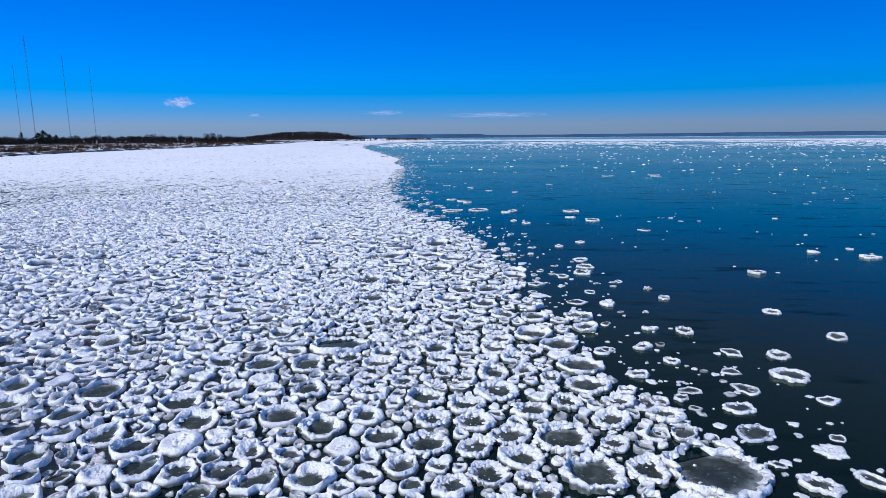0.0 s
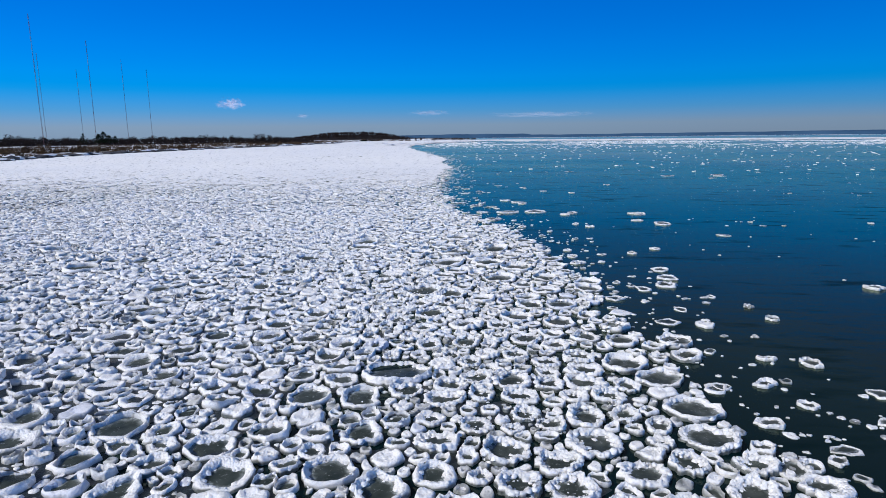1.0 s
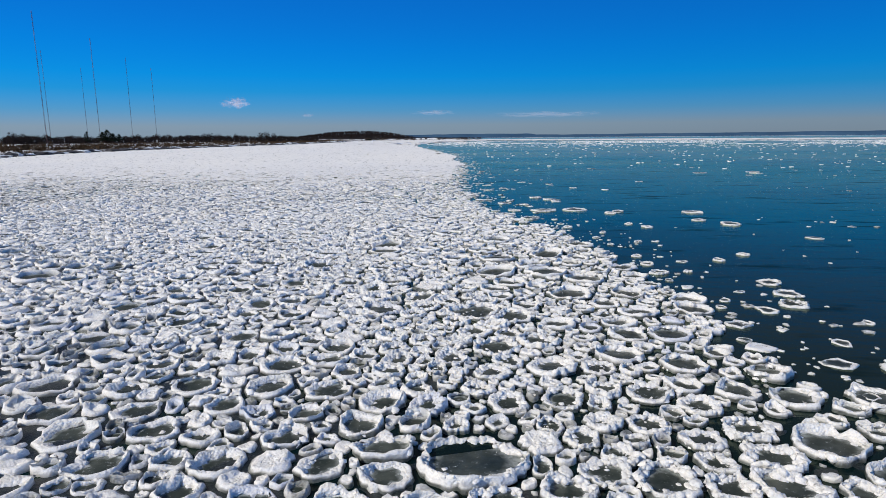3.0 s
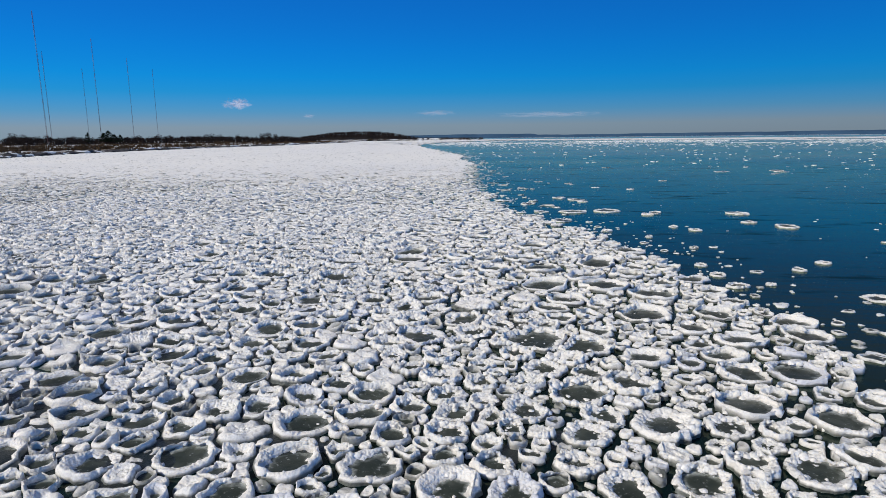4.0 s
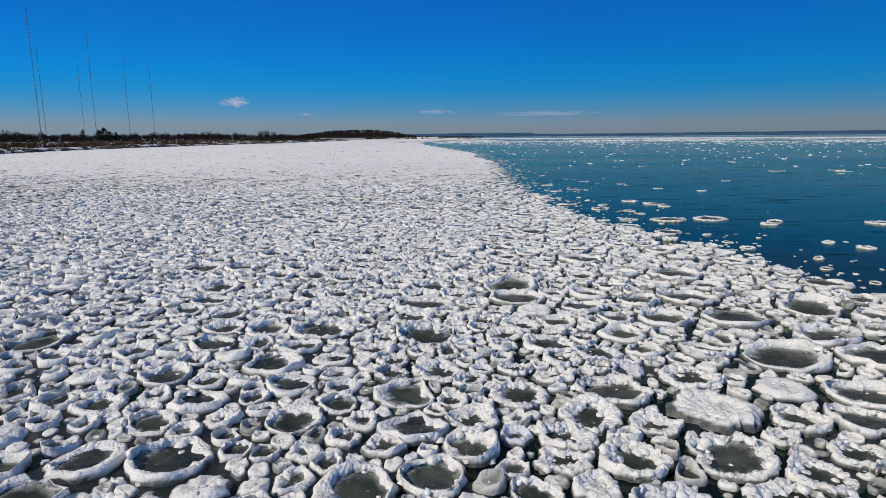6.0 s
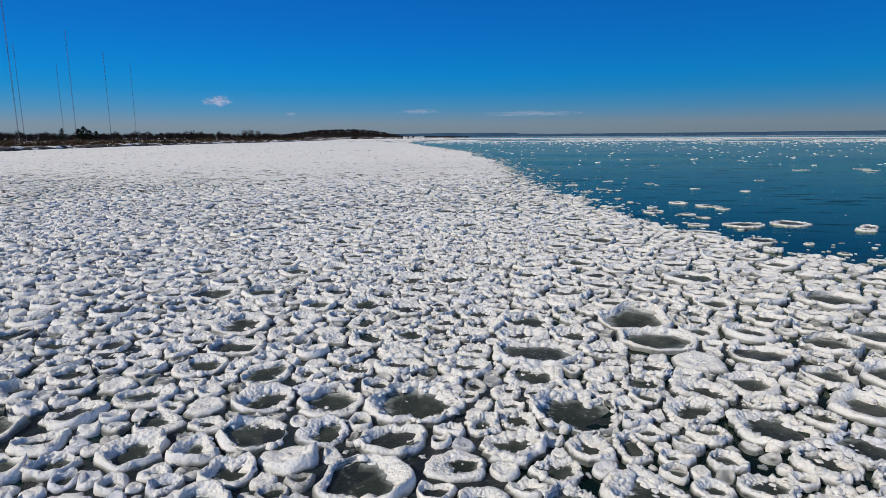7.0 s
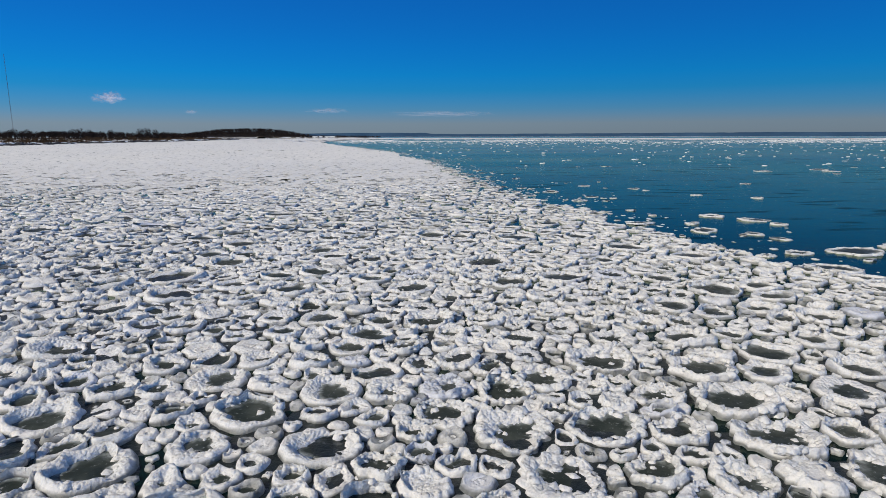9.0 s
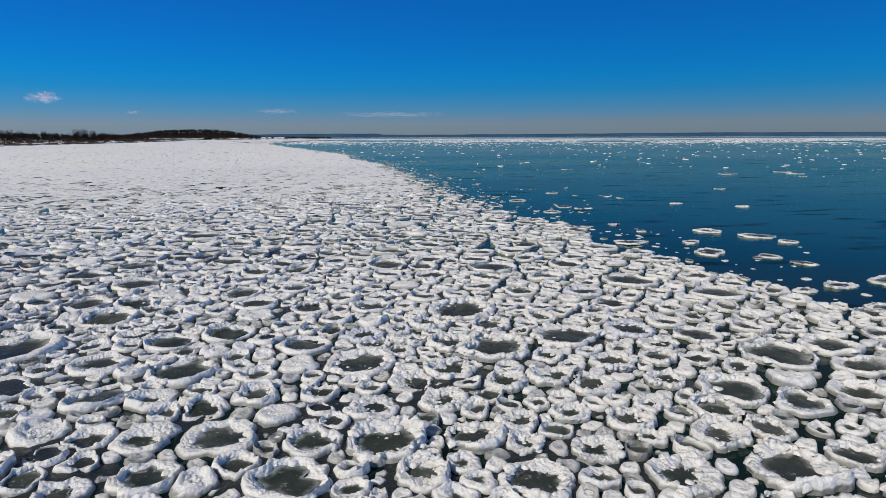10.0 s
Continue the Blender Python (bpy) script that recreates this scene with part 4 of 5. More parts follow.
# ---- far pack, one sheet in rows that widen with distance ----
def far_pack():
    """Cells between the shore and the open water that lie outside the stretch of single floes."""
    rng = np.random.RandomState(3)
    V, Q, base = [], [], 0
    for y0, y1, cell in ((-60, 10, 2.0), (8, 151, 1.5), (78, 150, 0.9), (147, 240, 0.6), (240, 420, 1.8), (420, 560, 4.0)):
        ys = np.arange(y0, y1 + cell * 0.5, cell)
        xs = np.arange(-420, 16, cell)
        X, Y = np.meshgrid(xs, ys)
        jx = (hashed(np.arange(X.size).reshape(X.shape), X * 0, 71) - 0.5) * cell * 0.5
        X = X + jx
        cx, cy = 0.25 * (X[:-1, :-1] + X[1:, :-1] + X[:-1, 1:] + X[1:, 1:]), 0.5 * (Y[:-1, :-1] + Y[1:, :-1])
        ok = (cx < edge_x(cy)) & (cx > shore_x(cy) - 1.5) & ~in_detail(cx - 2.5, np.where(cy < 11, cy - 2.0, cy))
        if y0 == 78:        # a thin sheet of frozen slush that closes towards the far end
            ok = in_detail(cx, cy) & (cx < edge_x(cy) - 1.5) & (fnoise(cx * 0.8, cy * 0.4, 73) < 0.25 + (cy - 78) / 75)
        elif y0 == 147:
            ok = (cx < edge_x(cy)) & (cx > shore_x(cy) - 1.5)
        amp = (0.05 if y0 == 78 else 0.16) + 0.10 * np.clip((Y - 150) / 300, 0, 1)
        Z = 0.03 + 1.4 * amp * rng.uniform(0, 1, X.shape) ** 2.5 * (0.5 + fnoise(X * 0.12, Y * 0.12, 72))
        if y0 in (78, 147):
            Z = np.where(Y < y0 + 14, Z * (Y - y0) / 14 - 0.03 * (Y < y0 + 0.1), Z)
        ids = np.arange(X.size).reshape(X.shape) + base
        Q.append(np.stack([ids[:-1, :-1], ids[:-1, 1:], ids[1:, 1:], ids[1:, :-1]], -1)[ok])
        V.append(np.stack([X.ravel(), Y.ravel(), Z.ravel()], -1))
        base += X.size
    # the bend of the pack round the bay and its long strip along the far side
    ts = np.linspace(0, 1, 120)
    inner_x = np.interp(ts, [0, 0.10, 0.17, 0.25, 0.34, 0.45, 0.7, 1], [-98, -105, -85, -60, 0, 60, 300, 1000])
    inner_y = np.interp(ts, [0, 0.10, 0.17, 0.25, 0.34, 0.45, 0.7, 1], [545, 700, 930, 1080, 1010, 970, 830, 620])
    outer_x = np.interp(ts, [0, 0.10, 0.17, 0.25, 0.34, 0.45, 0.7, 1], [-420, -420, -270, -110, -10, 110, 600, 2200])
    outer_y = np.interp(ts, [0, 0.10, 0.17, 0.25, 0.34, 0.45, 0.7, 1], [560, 1420, 1520, 1700, 1600, 1450, 1150, 800])
    us = np.linspace(0, 1, 90) ** 1.5
    X = inner_x[:, None] * (1 - us) + outer_x[:, None] * us
    Y = inner_y[:, None] * (1 - us) + outer_y[:, None] * us
    X, Y = X + rng.normal(0, 2, X.shape), Y + rng.normal(0, 3, X.shape)
    Z = 0.04 + 0.3 * rng.uniform(0, 1, X.shape) ** 2
    ids = np.arange(X.size).reshape(X.shape) + base
    Q.append(np.stack([ids[:-1, :-1], ids[1:, :-1], ids[1:, 1:], ids[:-1, 1:]], -1).reshape(-1, 4))
    V.append(np.stack([X.ravel(), Y.ravel(), Z.ravel()], -1))
    v, q = np.concatenate(V), np.concatenate(Q)
    used, inv = np.unique(q, return_inverse=True)
    me = mesh_np("far_pack_ice", v[used], inv.reshape(-1, 4), np.zeros((0, 3), int), [FIELD])
    tagged(new("far_pack_ice", me), "white pack ice stretching to the far shore", "pack ice", kind="stuff")


far_pack()


def ice_streaks():
    """Low bands of broken ice before the far strip, and thin scattered plates on the wide water."""
    rng = np.random.RandomState(9)
    V, F, base = [], [], 0
    for k in range(9600):
        if k < 8200:
            d, az = 340 + 560 * rng.rand() ** 0.6, math.radians(rng.uniform(-9, 52))
            if fnoise(np.float64(d * 0.012), np.float64(az * 9), 81) < 0.43:
                continue
        else:
            d, az = rng.uniform(120, 420), math.radians(rng.uniform(-6, 52))
            if rng.rand() < 0.72:
                continue
        x, y = -5 + d * math.sin(az), 15 + d * math.cos(az)
        if x < float(edge_x(min(y, 540))) + 2:
            continue
        w = rng.uniform(0.25, 0.9) * (0.35 + d / 420) * (1.9 if d > 480 else 0.9)
        l = w * rng.uniform(0.3, 0.9)
        h = rng.uniform(0.04, 0.12)
        m = 7
        turn = rng.uniform(0, 6.28)
        rad = rng.uniform(0.7, 1.1, m)
        ring = [(x + w * rad[i] * math.cos(turn + i * 6.2832 / m), y + l * rad[i] * math.sin(turn + i * 6.2832 / m)) for i in range(m)]
        V += [(px, py, -0.02) for px, py in ring] + [(x + (px - x) * 0.9, y + (py - y) * 0.9, h * rng.uniform(0.7, 1.2)) for px, py in ring] + [(x, y, h * 0.7)]
        for i in range(m):
            j = (i + 1) % m
            F += [(base + i, base + j, base + m + j, base + m + i), (base + m + i, base + m + j, base + 2 * m)]
        base += 2 * m + 1
    me = mesh_of("ice_streaks", V, F, [FIELD])
    tagged(new("ice_streaks", me), "broken bands of white ice on wide open water", "drift ice", kind="stuff")


ice_streaks()


# ---- land along the shore ----
def land_height(x, y, inland):
    """Low bank, marsh, rising a little inland, with a wooded hill towards the point."""
    bank = 1.5 * np.clip(inland / 7, 0, 1) ** 0.7 + 0.8 * np.clip((inland - 20) / 200, 0, 1)
    wave = (fnoise(x * 0.03, y * 0.03, 91) - 0.4) * 1.4 * np.clip(inland / 15, 0, 1)
    hill = 14.5 * np.exp(-(((x + 430) / 110) ** 4) - ((y - 1560) / 160) ** 2)
    return -0.25 + bank + wave + hill


def shore_land():
    ys = np.concatenate([np.arange(-3000, 0, 250), np.arange(0, 620, 6), np.arange(620, 1480, 12), np.arange(1480, 2300, 60), np.arange(2300, 4600, 200)])
    vs = np.concatenate([[-3, 0, 1.5, 3, 5, 8, 12, 17, 24, 34, 48], np.arange(65, 420, 20), np.arange(440, 1000, 60), [1200, 1700, 2600]])
    SX = np.where(ys < 1395, shore_x(np.minimum(ys, 1395)), np.interp(ys, [1395, 1405, 1450, 1500, 2300, 4600], [-375, -255, -120, -110, -230, -480]))
    X = SX[:, None] - vs[None]
    Y = np.repeat(ys[:, None], len(vs), 1) + vs[None] * 0.12
    Z = land_height(X, Y, vs[None] + 0 * Y)
    ids = np.arange(X.size).reshape(X.shape)
    q = np.stack([ids[:-1, :-1], ids[1:, :-1], ids[1:, 1:], ids[:-1, 1:]], -1).reshape(-1, 4)
    me = mesh_np("ground", np.stack([X.ravel(), Y.ravel(), Z.ravel()], -1), q, np.zeros((0, 3), int), [MEADOW, FLOOR_WOOD])
    cx, cy = X.ravel()[q].mean(1), Y.ravel()[q].mean(1)
    far_in = np.hypot(cx + 7, cy - 20) > 735 + (np.degrees(np.arctan2(cx + 7, cy - 20)) + 45) * 9
    wooded = (far_in & (cy < 1300) & (cx < shore_x(np.minimum(cy, 1390)) - 60)) | (Z.ravel()[q].mean(1) > 3.6)
    me.polygons.foreach_set("material_index", wooded.astype(np.int32))
    tagged(new("ground", me), "low marshy shore with brown grass and snow patches", "shore", kind="structure")


shore_land()


def on_land(inland, y):
    """A place on the bank, so far behind the water line."""
    x = float(shore_x(np.float64(y))) - inland
    yy = y + inland * 0.12
    return x, yy, float(land_height(np.float64(x), np.float64(yy), np.float64(inland)))


# ---- trees ----
def tube(verts, faces, a0, b0, r0, r1, sides=4):
    d = (b0 - a0).normalized()
    u = d.orthogonal().normalized()
    w = d.cross(u)
    s = len(verts)
    for c, r in ((a0, r0), (b0, r1)):
        for k in range(sides):
            t = 2 * math.pi * k / sides
            verts.append(c + r * (math.cos(t) * u + math.sin(t) * w))
    for k in range(sides):
        faces.append((s + k, s + (k + 1) % sides, s + sides + (k + 1) % sides, s + sides + k))


def bare_tree(seed, height, spread, twigs, levels=2, thick=1.0):
    """A leafless tree: trunk and limbs, and the fine twigs of its crown."""
    rnd = random.Random(seed)
    tv, tf, wv, wf = [], [], [], []
    base = Vector((0, 0, -0.4))
    top = Vector((rnd.uniform(-0.4, 0.4), rnd.uniform(-0.4, 0.4), height * 0.42))
    r = height * 0.022
    tube(tv, tf, base, top, r * 1.5, r, 5)
    tips = []

    def limb(p, d, length, rad, level):
        q = p + d * length
        tube(tv, tf, p, q, rad, rad * 0.55, 3)
        if level == 0:
            tips.append((p, q))
            return
        for _ in range(3 if level > 1 else 2):
            nd = (d + Vector((rnd.gauss(0, 0.5), rnd.gauss(0, 0.5), rnd.uniform(-0.1, 0.45)))).normalized()
            limb(p + (q - p) * rnd.uniform(0.55, 1.0), nd, length * rnd.uniform(0.55, 0.8), rad * 0.5, level - 1)

    for k in range(6):
        t = k * 1.05 + rnd.uniform(-0.4, 0.4)
        d = Vector((math.cos(t) * spread, math.sin(t) * spread, rnd.uniform(0.6, 1.2))).normalized()
        limb(top * rnd.uniform(0.55, 1.0), d, height * rnd.uniform(0.20, 0.30), r * 0.6, levels)
    limb(top, Vector((0, 0, 1)), height * (0.3 if levels > 1 else 0.22), r * 0.7, levels)
    for _ in range(twigs):
        p, q = rnd.choice(tips)
        c = p + (q - p) * rnd.random()
        if levels == 1:                     # far trees: a rounded crown of twigs
            c = Vector((rnd.gauss(0, 1), rnd.gauss(0, 1), rnd.gauss(0, 1))).normalized() * rnd.random() ** 0.4
            c = Vector((c.x * height * 0.34, c.y * height * 0.34, height * (0.56 + 0.36 * c.z)))
        d = Vector((rnd.gauss(0, 1), rnd.gauss(0, 1), rnd.gauss(0.5, 0.8))).normalized() * height * rnd.uniform(0.05, 0.11)
        s = Vector((rnd.gauss(0, 1), rnd.gauss(0, 1), rnd.gauss(0, 1))).normalized() * height * 0.010 * thick
        n0 = len(wv)
        wv.extend((c - s, c + s, c + d))
        wf.append((n0, n0 + 1, n0 + 2))
    return mesh_of("trunk", tv, tf, [BARK], False), mesh_of("crown", wv, wf, [TWIG], False)


def pine(seed, height):
    """An old open-crowned conifer: trunk and ragged tiers of drooping needle boughs."""
    rnd = random.Random(seed)
    tv, tf, nv, nf = [], [], [], []
    tube(tv, tf, Vector((0, 0, -0.4)), Vector((0.2, 0, height)), height * 0.024, height * 0.004, 6)
    for k in range(34):
        z = height * (0.22 + 0.78 * k / 33)
        reach = height * 0.40 * (1.05 - (k / 33) ** 1.6) * rnd.uniform(0.55, 1.2)
        t = k * 2.4 + rnd.uniform(-0.5, 0.5)
        d = Vector((math.cos(t), math.sin(t), rnd.uniform(-0.12, 0.25)))
        a0 = Vector((0.2 * z / height, 0, z))
        tube(tv, tf, a0, a0 + d * reach, height * 0.006, height * 0.002, 3)
        for _ in range(26):
            c = a0 + d * reach * rnd.uniform(0.25, 1.05) + Vector((rnd.gauss(0, 0.3), rnd.gauss(0, 0.3), rnd.gauss(0, 0.16))) * height * 0.07
            u = Vector((rnd.gauss(0, 1), rnd.gauss(0, 1), rnd.gauss(0, 0.5))).normalized() * height * 0.035
            w = Vector((rnd.gauss(0, 1), rnd.gauss(0, 1), rnd.gauss(0, 0.5))).normalized() * height * 0.022
            n0 = len(nv)
            nv.extend((c - u * 1.5, c + w * 1.6, c + u * 1.5))
            nf.append((n0, n0 + 1, n0 + 2))
    return mesh_of("trunk", tv, tf, [BARK], False), mesh_of("crown", nv, nf, [NEEDLE], False)


def shrub(seed, height, stems):
    """A leafless shrub: a fan of thin stems with side twigs."""
    rnd = random.Random(seed)
    v, f = [], []
    for _ in range(stems):
        t, lean = rnd.uniform(0, 6.283), abs(rnd.gauss(0, 0.45))
        d = Vector((math.cos(t) * lean, math.sin(t) * lean, 1)).normalized()
        p = Vector((rnd.gauss(0, 0.28), rnd.gauss(0, 0.28), -0.1)) * height * 0.5
        q = p + d * height * rnd.uniform(0.55, 1.0)
        tube(v, f, p, q, height * 0.018, height * 0.007, 3)
        for _ in range(5):
            c = p + (q - p) * rnd.uniform(0.3, 1)
            e2 = c + Vector((rnd.gauss(0, 1), rnd.gauss(0, 1), rnd.uniform(0.2, 1.2))).normalized() * height * rnd.uniform(0.12, 0.3)
            tube(v, f, c, e2, height * 0.012, height * 0.005, 3)
    return mesh_of("stems", v, f, [BRUSH], False)


def tree_thing(name, meshes, label, category, group, m):
    ob = thing(name, label, category, group)
    child("trunk", meshes[0], ob)
    child("crown", meshes[1], ob)
    ob.matrix_world = m
    return ob


rnd = random.Random(21)
TREES = [bare_tree(100 + k, 10.0, rnd.uniform(0.8, 1.3), 420, 1, 2.2) for k in range(6)]
FAR_TREES = [bare_tree(140 + k, 10.0, rnd.uniform(0.8, 1.3), 120, 1, 4.0) for k in range(6)]
PINES = [pine(7, 15.0), pine(8, 13.0)]
CAM0 = Vector((-7.0, 20.0, 0))


def by_bearing(az, d):
    return CAM0.x + d * math.sin(radians(az)), CAM0.y + d * math.cos(radians(az))


def ground_at(x, y):
    inland = max(0.0, float(shore_x(np.float64(min(y, 1390)))) - x)
    return float(land_height(np.float64(x), np.float64(y), np.float64(inland)))


# conifers that stand over the belt: bearing, distance, size
for az, d, size, k, wide in ((-37.6, 800, 1.0, 1, 0.9), (-36.5, 810, 0.85, 0, 1.5), (-36.15, 815, 1.0, 0, 1.6), (-35.75, 805, 0.85, 1, 1.7), (-35.3, 820, 0.7, 0, 1.4)):
    x, y = by_bearing(az, d)
    tree_thing("conifer", PINES[k], "dark ragged conifer standing over the bare tree belt", "tree", "conifers on the shore",
               pose(x, y, ground_at(x, y), 0, 0, az * 9) @ Matrix.Diagonal((size * wide, size * wide, size, 1)))
# the taller bare trees that break the line of the belt
for az, d, size in ((-42.6, 740, 1.38), (-41.9, 730, 1.23), (-40.4, 760, 1.16), (-32.4, 820, 1.23), (-31.6, 825, 1.09), (-28.7, 860, 1.3), (-28.2, 865, 1.38), (-27.6, 860, 1.23), (-26.1, 900, 1.23), (-24.0, 920, 1.52), (-23.5, 925, 1.59), (-22.9, 930, 1.38), (-30.2, 840, 1.01), (-38.6, 760, 1.04), (-33.9, 805, 1.16)):
    x, y = by_bearing(az, d)
    tree_thing("bare_tree", TREES[int(abs(az * 10)) % 6], "leafless deciduous tree standing over the shore belt", "tree", "bare trees on the shore",
               pose(x, y, ground_at(x, y), 0, 0, az * 37) @ Matrix.Scale(size, 4))


def woods(name, places, label):
    """Many bare trees joined into one far wood."""
    src = []
    for tr, cr in FAR_TREES:
        row = []
        for me in (tr, cr):
            v = np.empty(len(me.vertices) * 3, np.float32)
            me.vertices.foreach_get("co", v)
            row.append((v.reshape(-1, 3), [tuple(p.vertices) for p in me.polygons]))
        src.append(row)
    V, F, I, base = [], [], [], 0
    for x, y, z, s, k in places:
        c, sn = math.cos(x * 3.1 + k), math.sin(x * 3.1 + k)
        rot = np.array([[c, sn, 0], [-sn, c, 0], [0, 0, 1]]) * s
        for mi, (v, faces) in enumerate(src[k % 6]):
            V.append(v @ rot + (x, y, z))
            F += [tuple(i + base for i in f) for f in faces]
            I += [mi] * len(faces)
            base += len(v)
    me = mesh_of(name, np.concatenate(V), F, [BARK, TWIG], False, I)
    tagged(new(name, me), label, "woods", kind="stuff")


belt = []
for k in range(640):
    az = rnd.uniform(-48, -19.0)
    d = rnd.uniform(740, 800) + (az + 45) * 9 + rnd.uniform(0, 90)
    x, y = by_bearing(az, d)
    belt.append((x, y, ground_at(x, y) - 0.2, rnd.uniform(0.7, 1.0) * (0.9 + 0.3 * float(vnoise(np.float64(az * 0.9), np.float64(0.5), 55))), rnd.randrange(6)))
for k in range(420):
    az = rnd.uniform(-48, -19.0)
    d = rnd.uniform(735, 790) + (az + 45) * 9
    x, y = by_bearing(az, d)
    belt.append((x, y, ground_at(x, y) - 0.8, rnd.uniform(0.5, 0.75), rnd.randrange(6)))
woods("tree_belt", belt, "dark belt of leafless trees behind the marsh")
hillside = []
for k in range(760):
    x, y = rnd.uniform(-580, -280), rnd.uniform(1385, 1590)
    z = float(land_height(np.float64(x), np.float64(y), 200.0))
    if z < 4 and rnd.random() < 0.55:
        continue
    hillside.append((x, y, z - 0.3, rnd.uniform(0.65, 0.95), rnd.randrange(6)))
for k in range(230):
    x = rnd.uniform(-310, -112)
    hillside.append((x, rnd.uniform(1455, 1540), 1.2, rnd.uniform(0.5, 0.8) * (0.7 + 0.3 * (-105 - x) / 195), rnd.randrange(6)))
woods("hill_woods", hillside, "dark leafless woods over a low rounded hill")


# ---- brush, reeds and rocks on the bank ----
SHRUBS = [shrub(300 + k, 2.0, 26) for k in range(5)]
for k in range(150):
    y = rnd.uniform(150, 760) if k < 110 else rnd.uniform(190, 420)
    inland = rnd.uniform(4, 60) if k < 90 else rnd.uniform(20, 160)
    x, yy, z = on_land(inland, y)
    ob = thing("shrub", "leafless brown shrub on the snowy bank", "shrub", "shrubs on the bank")
    child("twig_fan", SHRUBS[k % 5], ob)
    ob.matrix_world = pose(x, yy, z - 0.1, 0, 0, k * 47) @ Matrix.Diagonal((2.6, 2.6, rnd.uniform(1.0, 2.1), 1))


def reeds():
    v, f = [], []
    for k in range(13000):
        y = 130 + 900 * rnd.random() ** 1.3
        inland = rnd.choice((rnd.uniform(5, 40), rnd.uniform(25, 190)))
        if fnoise(np.float64(y * 0.035), np.float64(inland * 0.06), 95) < 0.47:
            continue
        x, yy, z = on_land(inland, y)
        h, t = rnd.uniform(0.5, 1.7), rnd.uniform(0, 6.28)
        w = rnd.uniform(0.25, 0.7)
        n0 = len(v)
        v.extend(((x - w * math.cos(t), yy - w * math.sin(t), z - 0.1), (x + w * math.cos(t), yy + w * math.sin(t), z - 0.1),
                  (x + rnd.gauss(0, 0.3), yy + rnd.gauss(0, 0.3), z + h)))
        f.append((n0, n0 + 1, n0 + 2))
    tagged(new("reeds", mesh_of("reeds", v, f, [BRUSH], False)), "dry brown reeds and grass on the marsh", "reeds", kind="stuff")


reeds()


def stone(seed, mat, flat):
    r0 = random.Random(seed)
    bm = bmesh.new()
    bmesh.ops.create_icosphere(bm, subdivisions=2, radius=1)
    for v in bm.verts:
        n0 = noise.noise(v.co * 1.4 + Vector((seed, 0, 0)))
        v.co *= 0.85 + 0.5 * n0
        v.co.z *= flat
        v.co.x *= 1.3
    me = bpy.data.meshes.new("stone")
    bm.to_mesh(me)
    bm.free()
    me.materials.append(mat)
    return me


STONES = [stone(k, ROCK, 0.6) for k in range(5)]
BLOCKS = [stone(20 + k, SHORE_ICE, 0.5) for k in range(5)]
for k in range(440):
    y = 150 + 800 * rnd.random() ** 1.7
    ice = k % 3 < 1
    x, yy, z = on_land(rnd.uniform(0, 5) if ice else rnd.uniform(-1.5, 3), y)
    me = (BLOCKS if ice else STONES)[k % 5]
    s = rnd.uniform(0.7, 1.5) * (1 + 0.5 * (rnd.random() < 0.3)) * (0.85 + y / 1500)
    name, lab, cat, grp = (("ice_block", "piled block of shore ice on the bank", "ice block", "ice blocks along the shore") if ice
                           else ("rock", "dark rock on the snowy bank", "rock", "rocks along the shore"))
    ob = tagged(new(name, me), lab, cat, grp)
    ob.matrix_world = pose(x, yy, max(0.1, z) + 0.1, 0, 0, k * 61) @ Matrix.Diagonal((s * 1.4, s * 1.4, s, 1))


# ---- radio masts ----
def radio_mast(height, az, d):
    """A slender three-legged lattice mast in red and white bands."""
    x, y = by_bearing(az, d)
    ob = thing("radio_mast", "tall slender lattice radio mast in red and white bands", "radio mast", "radio masts behind the shore", at=(x, y, ground_at(x, y)))
    bands, w = 7, 0.42
    bm = bmesh.new()
    bmesh.ops.create_cone(bm, cap_ends=True, segments=12, radius1=1.3, radius2=0.5, depth=2.0, matrix=Matrix.Translation((0, 0, 0.6)))
    part("footing", bm, STEEL, ob, "concrete footing")
    for b in range(bands):
        v, f = [], []
        z0, z1 = 1.4 + (height - 1.4) * b / bands, 1.4 + (height - 1.4) * (b + 1) / bands
        legs = [Vector((w * math.cos(t), w * math.sin(t), 0)) for t in (0.3, 2.394, 4.489)]
        for p in legs:
            tube(v, f, p + Vector((0, 0, z0)), p + Vector((0, 0, z1)), 0.06, 0.06, 4)
        steps = 9
        for s in range(steps):
            za, zb = z0 + (z1 - z0) * s / steps, z0 + (z1 - z0) * (s + 1) / steps
            for k in range(3):
                p, q = legs[k], legs[(k + 1) % 3]
                tube(v, f, p + Vector((0, 0, za)), q + Vector((0, 0, zb)), 0.04, 0.04, 3)
                tube(v, f, p + Vector((0, 0, zb)), q + Vector((0, 0, zb)), 0.05, 0.05, 3)
        child("section", mesh_of("section", v, f, [RED if b % 2 == 0 else WHITE], False), ob)
    bm = bmesh.new()
    bmesh.ops.create_cone(bm, cap_ends=True, segments=10, radius1=0.22, radius2=0.16, depth=0.7, matrix=Matrix.Translation((0, 0, height + 0.3)))
    part("beacon", bm, RED, ob, "red lamp housing on the tip")


for az, d in ((-40.35, 690), (-40.05, 985), (-37.5, 1185), (-36.65, 845), (-34.27, 1015), (-32.45, 1150)):
    radio_mast(120.0, az, d)


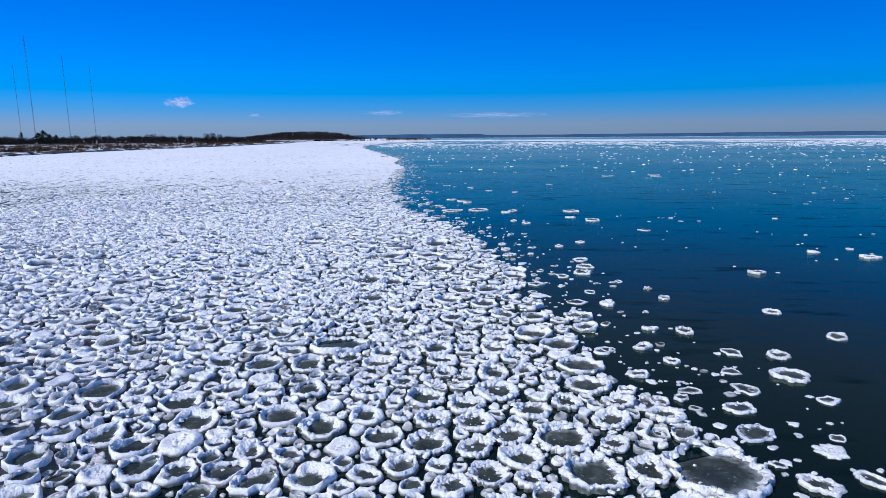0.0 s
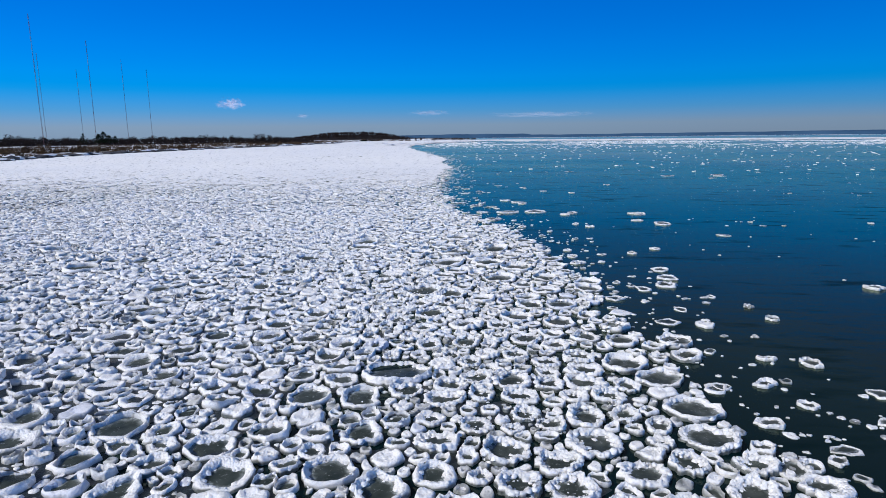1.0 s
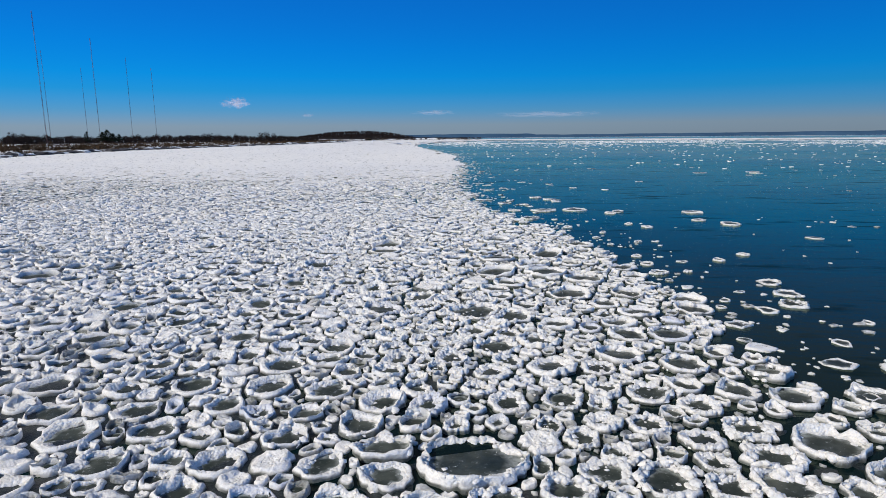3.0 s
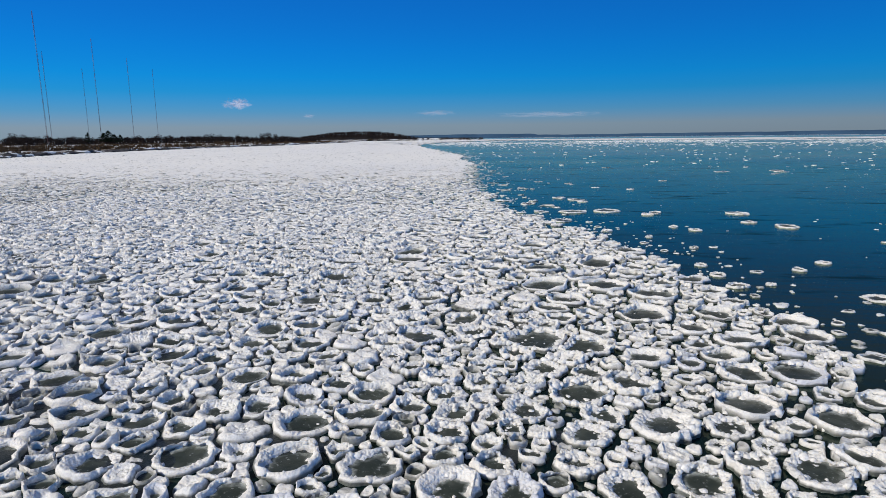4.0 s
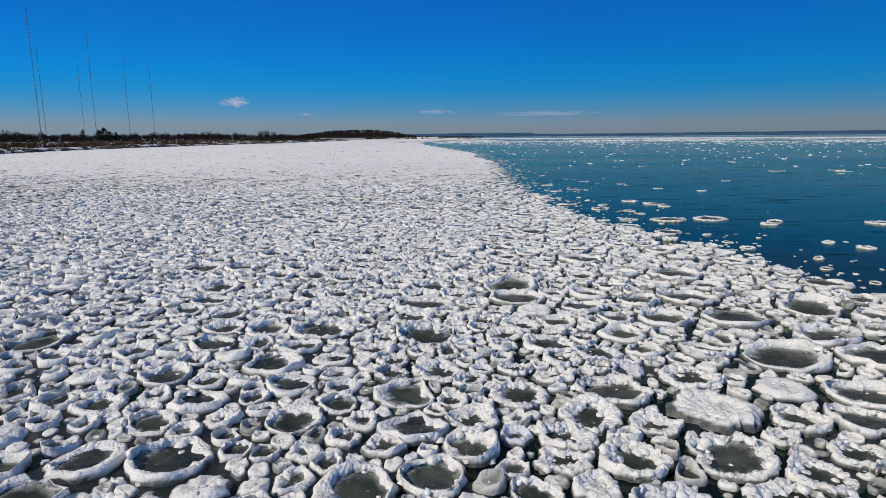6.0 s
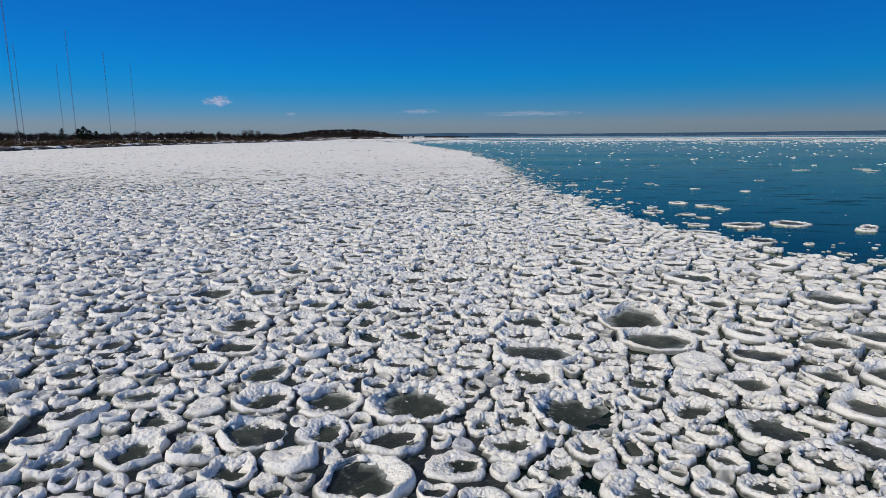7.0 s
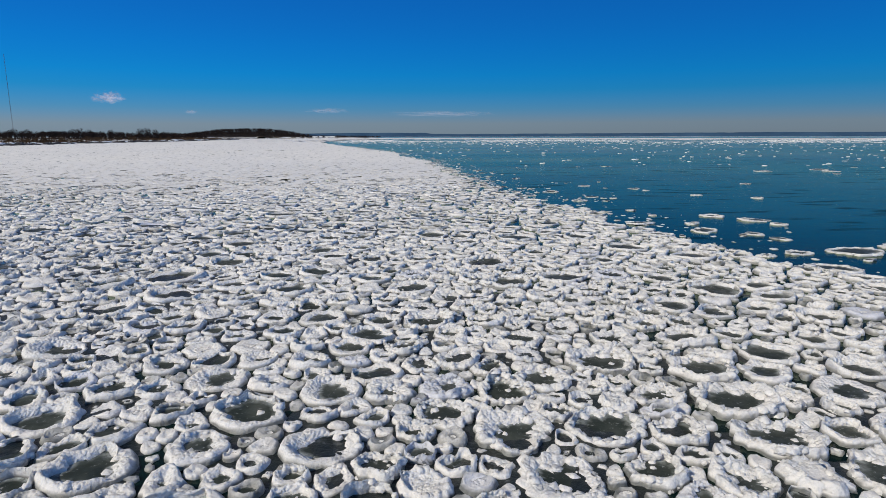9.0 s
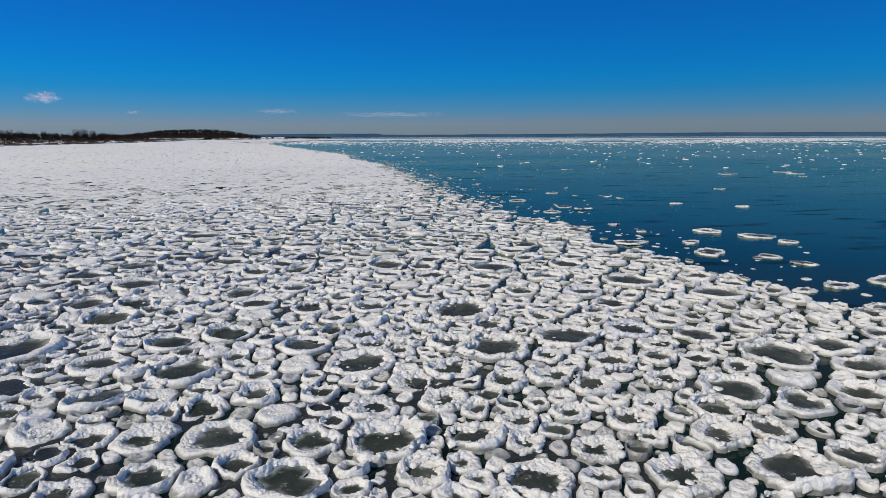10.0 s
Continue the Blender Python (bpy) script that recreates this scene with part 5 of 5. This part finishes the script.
# ---- houses by the point ----
def house(x, y, z, w, l, h, turn, roof_mat, label):
    ob = thing("house", label, "house", "houses by the far point")
    ob.matrix_world = pose(x, y, z, 0, 0, turn)

    def box(x0, y0, z0, x1, y1, z1):
        bm = bmesh.new()
        bmesh.ops.create_cube(bm, size=1, matrix=Matrix.Translation(((x0 + x1) / 2, (y0 + y1) / 2, (z0 + z1) / 2)) @ Matrix.Diagonal((x1 - x0, y1 - y0, z1 - z0, 1)))
        return bm
    part("wall", box(-w / 2, -l / 2, -0.5, w / 2, l / 2, h), SIDING, ob)
    rise = l * 0.32
    vs = [(-w / 2 - 0.4, -l / 2 - 0.4, h), (w / 2 + 0.4, -l / 2 - 0.4, h), (w / 2 + 0.4, l / 2 + 0.4, h), (-w / 2 - 0.4, l / 2 + 0.4, h), (-w / 2 - 0.4, 0, h + rise), (w / 2 + 0.4, 0, h + rise)]
    child("roof", mesh_of("roof", vs, [(0, 1, 5, 4), (2, 3, 4, 5), (0, 4, 3), (1, 2, 5), (3, 2, 1, 0)], [roof_mat], False), ob)
    for k in range(3):
        cx = -w / 2 + w * (k + 0.5) / 3
        if k == 1:
            part("door", box(cx - 0.5, -l / 2 - 0.06, 0, cx + 0.5, -l / 2 + 0.02, 2.0), ROOF, ob)
        else:
            part("window", box(cx - 0.6, -l / 2 - 0.05, 0.8, cx + 0.6, -l / 2 + 0.02, 1.8), GLASS, ob)


for az, d, w, h in ((-9.9, 1330, 9, 2.2), (-9.4, 1335, 6, 2.4), (-8.85, 1340, 9, 2.1), (-8.4, 1345, 10, 2.4)):
    x, y = by_bearing(az, d)
    house(x, y, 0.8, w, 5, h, 8, SNOWROOF, "low white waterside house with a snowy roof")
x, y = by_bearing(-14.0, 1260)
house(x, y, 0.6, 6, 5, 1.6, 20, ROOF, "low white house with a dark roof below the hill")


# ---- the far side of the lake and the clouds ----
def far_shore():
    az = np.radians(np.linspace(-14, 75, 240))
    deg = np.degrees(az)
    top = np.interp(deg, [-14, -9, -6, 0.4, 0.9, 4, 12, 20, 30, 44, 75], [20, 26, 29, 29, 21, 19, 22, 24, 27, 25, 20])
    top = top + (fnoise(deg * 1.2, deg * 0, 97) - 0.5) * 4
    V, F = [], []
    for k, (t, h) in enumerate(zip(az, top)):
        for d, z in ((4450, -1), (4520, h * 0.75), (4600, h), (4800, -1)):
            V.append((CAM0.x + d * math.sin(t), CAM0.y + d * math.cos(t), z))
        if k:
            b = 4 * k
            F += [(b - 4 + i, b + i, b + i + 1, b - 3 + i) for i in range(3)]
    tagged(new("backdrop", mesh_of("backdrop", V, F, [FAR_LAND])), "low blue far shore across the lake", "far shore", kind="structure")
    V, F = [], []
    for k, t in enumerate(az):
        for d, z in ((3900, 0.05), (4440, 0.05)):
            V.append((CAM0.x + d * math.sin(t), CAM0.y + d * math.cos(t), z))
        if k:
            b = 2 * k
            F.append((b - 2, b, b + 1, b - 1))
    tagged(new("far_ice", mesh_of("far_ice", V, F, [FIELD])), "pale ice along the far shore", "ice", kind="structure")


far_shore()


def cloud_material(seed, dense):
    """Thin vapour: a soft, uneven veil, its scattered light put in as an even glow."""
    m = Mat("glowing_cloud_vapour")
    co = m.node("ShaderNodeTexCoord")
    ln = m.node("ShaderNodeVectorMath")
    ln.operation = "LENGTH"
    m.link(co.outputs["Object"], ln.inputs[0])
    nz = m.node("ShaderNodeTexNoise", Scale=2.6, Detail=4.0, Roughness=0.6)
    mp = m.node("ShaderNodeMapping", Location=(seed, 0, 0), Scale=(1.6, 1, 1))
    m.link(co.outputs["Object"], mp.inputs[0])
    m.link(mp.outputs[0], nz.inputs["Vector"])
    su = m.node("ShaderNodeMath")
    su.operation = "SUBTRACT"
    m.link(nz.outputs["Fac"], su.inputs[0])
    sc = m.node("ShaderNodeMath")
    sc.operation = "MULTIPLY"
    sc.inputs[1].default_value = 0.55
    m.link(ln.outputs["Value"], sc.inputs[0])
    m.link(sc.outputs[0], su.inputs[1])
    alpha = m.ramp(su.outputs[0], [(0.02, (0, 0, 0)), (0.38, (dense,) * 3)])
    m.set((0.6, 0.54, 0.57), 1.0, Alpha=alpha)
    # pinkish emission in place of sunlight on the cloud
    m.b.inputs["Emission Color"].default_value = (0.75, 0.62, 0.70, 1)
    m.b.inputs["Emission Strength"].default_value = 0.5
    return m.m


def cloud(az, el, wide, tall, seed, dense, label):
    d = 4300
    x, y = by_bearing(az, d)
    v, f = [], []
    n0, rows = 28, 4
    for j in range(rows + 1):
        rr = j / rows
        for k in range(n0):
            t = 2 * math.pi * k / n0
            v.append((rr * math.cos(t), 0.25 * (1 - rr * rr) * (1 + 0.4 * math.sin(3 * t + seed)), rr * math.sin(t)))
    for j in range(rows):
        for k in range(n0):
            f.append((j * n0 + k, j * n0 + (k + 1) % n0, (j + 1) * n0 + (k + 1) % n0, (j + 1) * n0 + k))
    ob = new("cloud", mesh_of("cloud", v, f, [cloud_material(seed, dense)]))
    ob.matrix_world = pose(x, y, 6 + d * math.tan(radians(el)), 0, 0, -az) @ Matrix.Diagonal((wide, 40, tall, 1))
    ob.visible_shadow = False
    tagged(ob, label, "cloud", kind="structure")


cloud(-26.0, 3.1, 105, 42, 1.0, 0.5, "small pale pink cloud low over the shore")
cloud(-19.9, 2.05, 45, 14, 4.0, 0.25, "faint wisp of pale cloud")
cloud(-8.4, 2.25, 170, 20, 7.0, 0.22, "thin pale streak of cloud near the horizon")
cloud(1.5, 2.0, 430, 22, 9.0, 0.16, "long thin grey streak of cloud near the horizon")
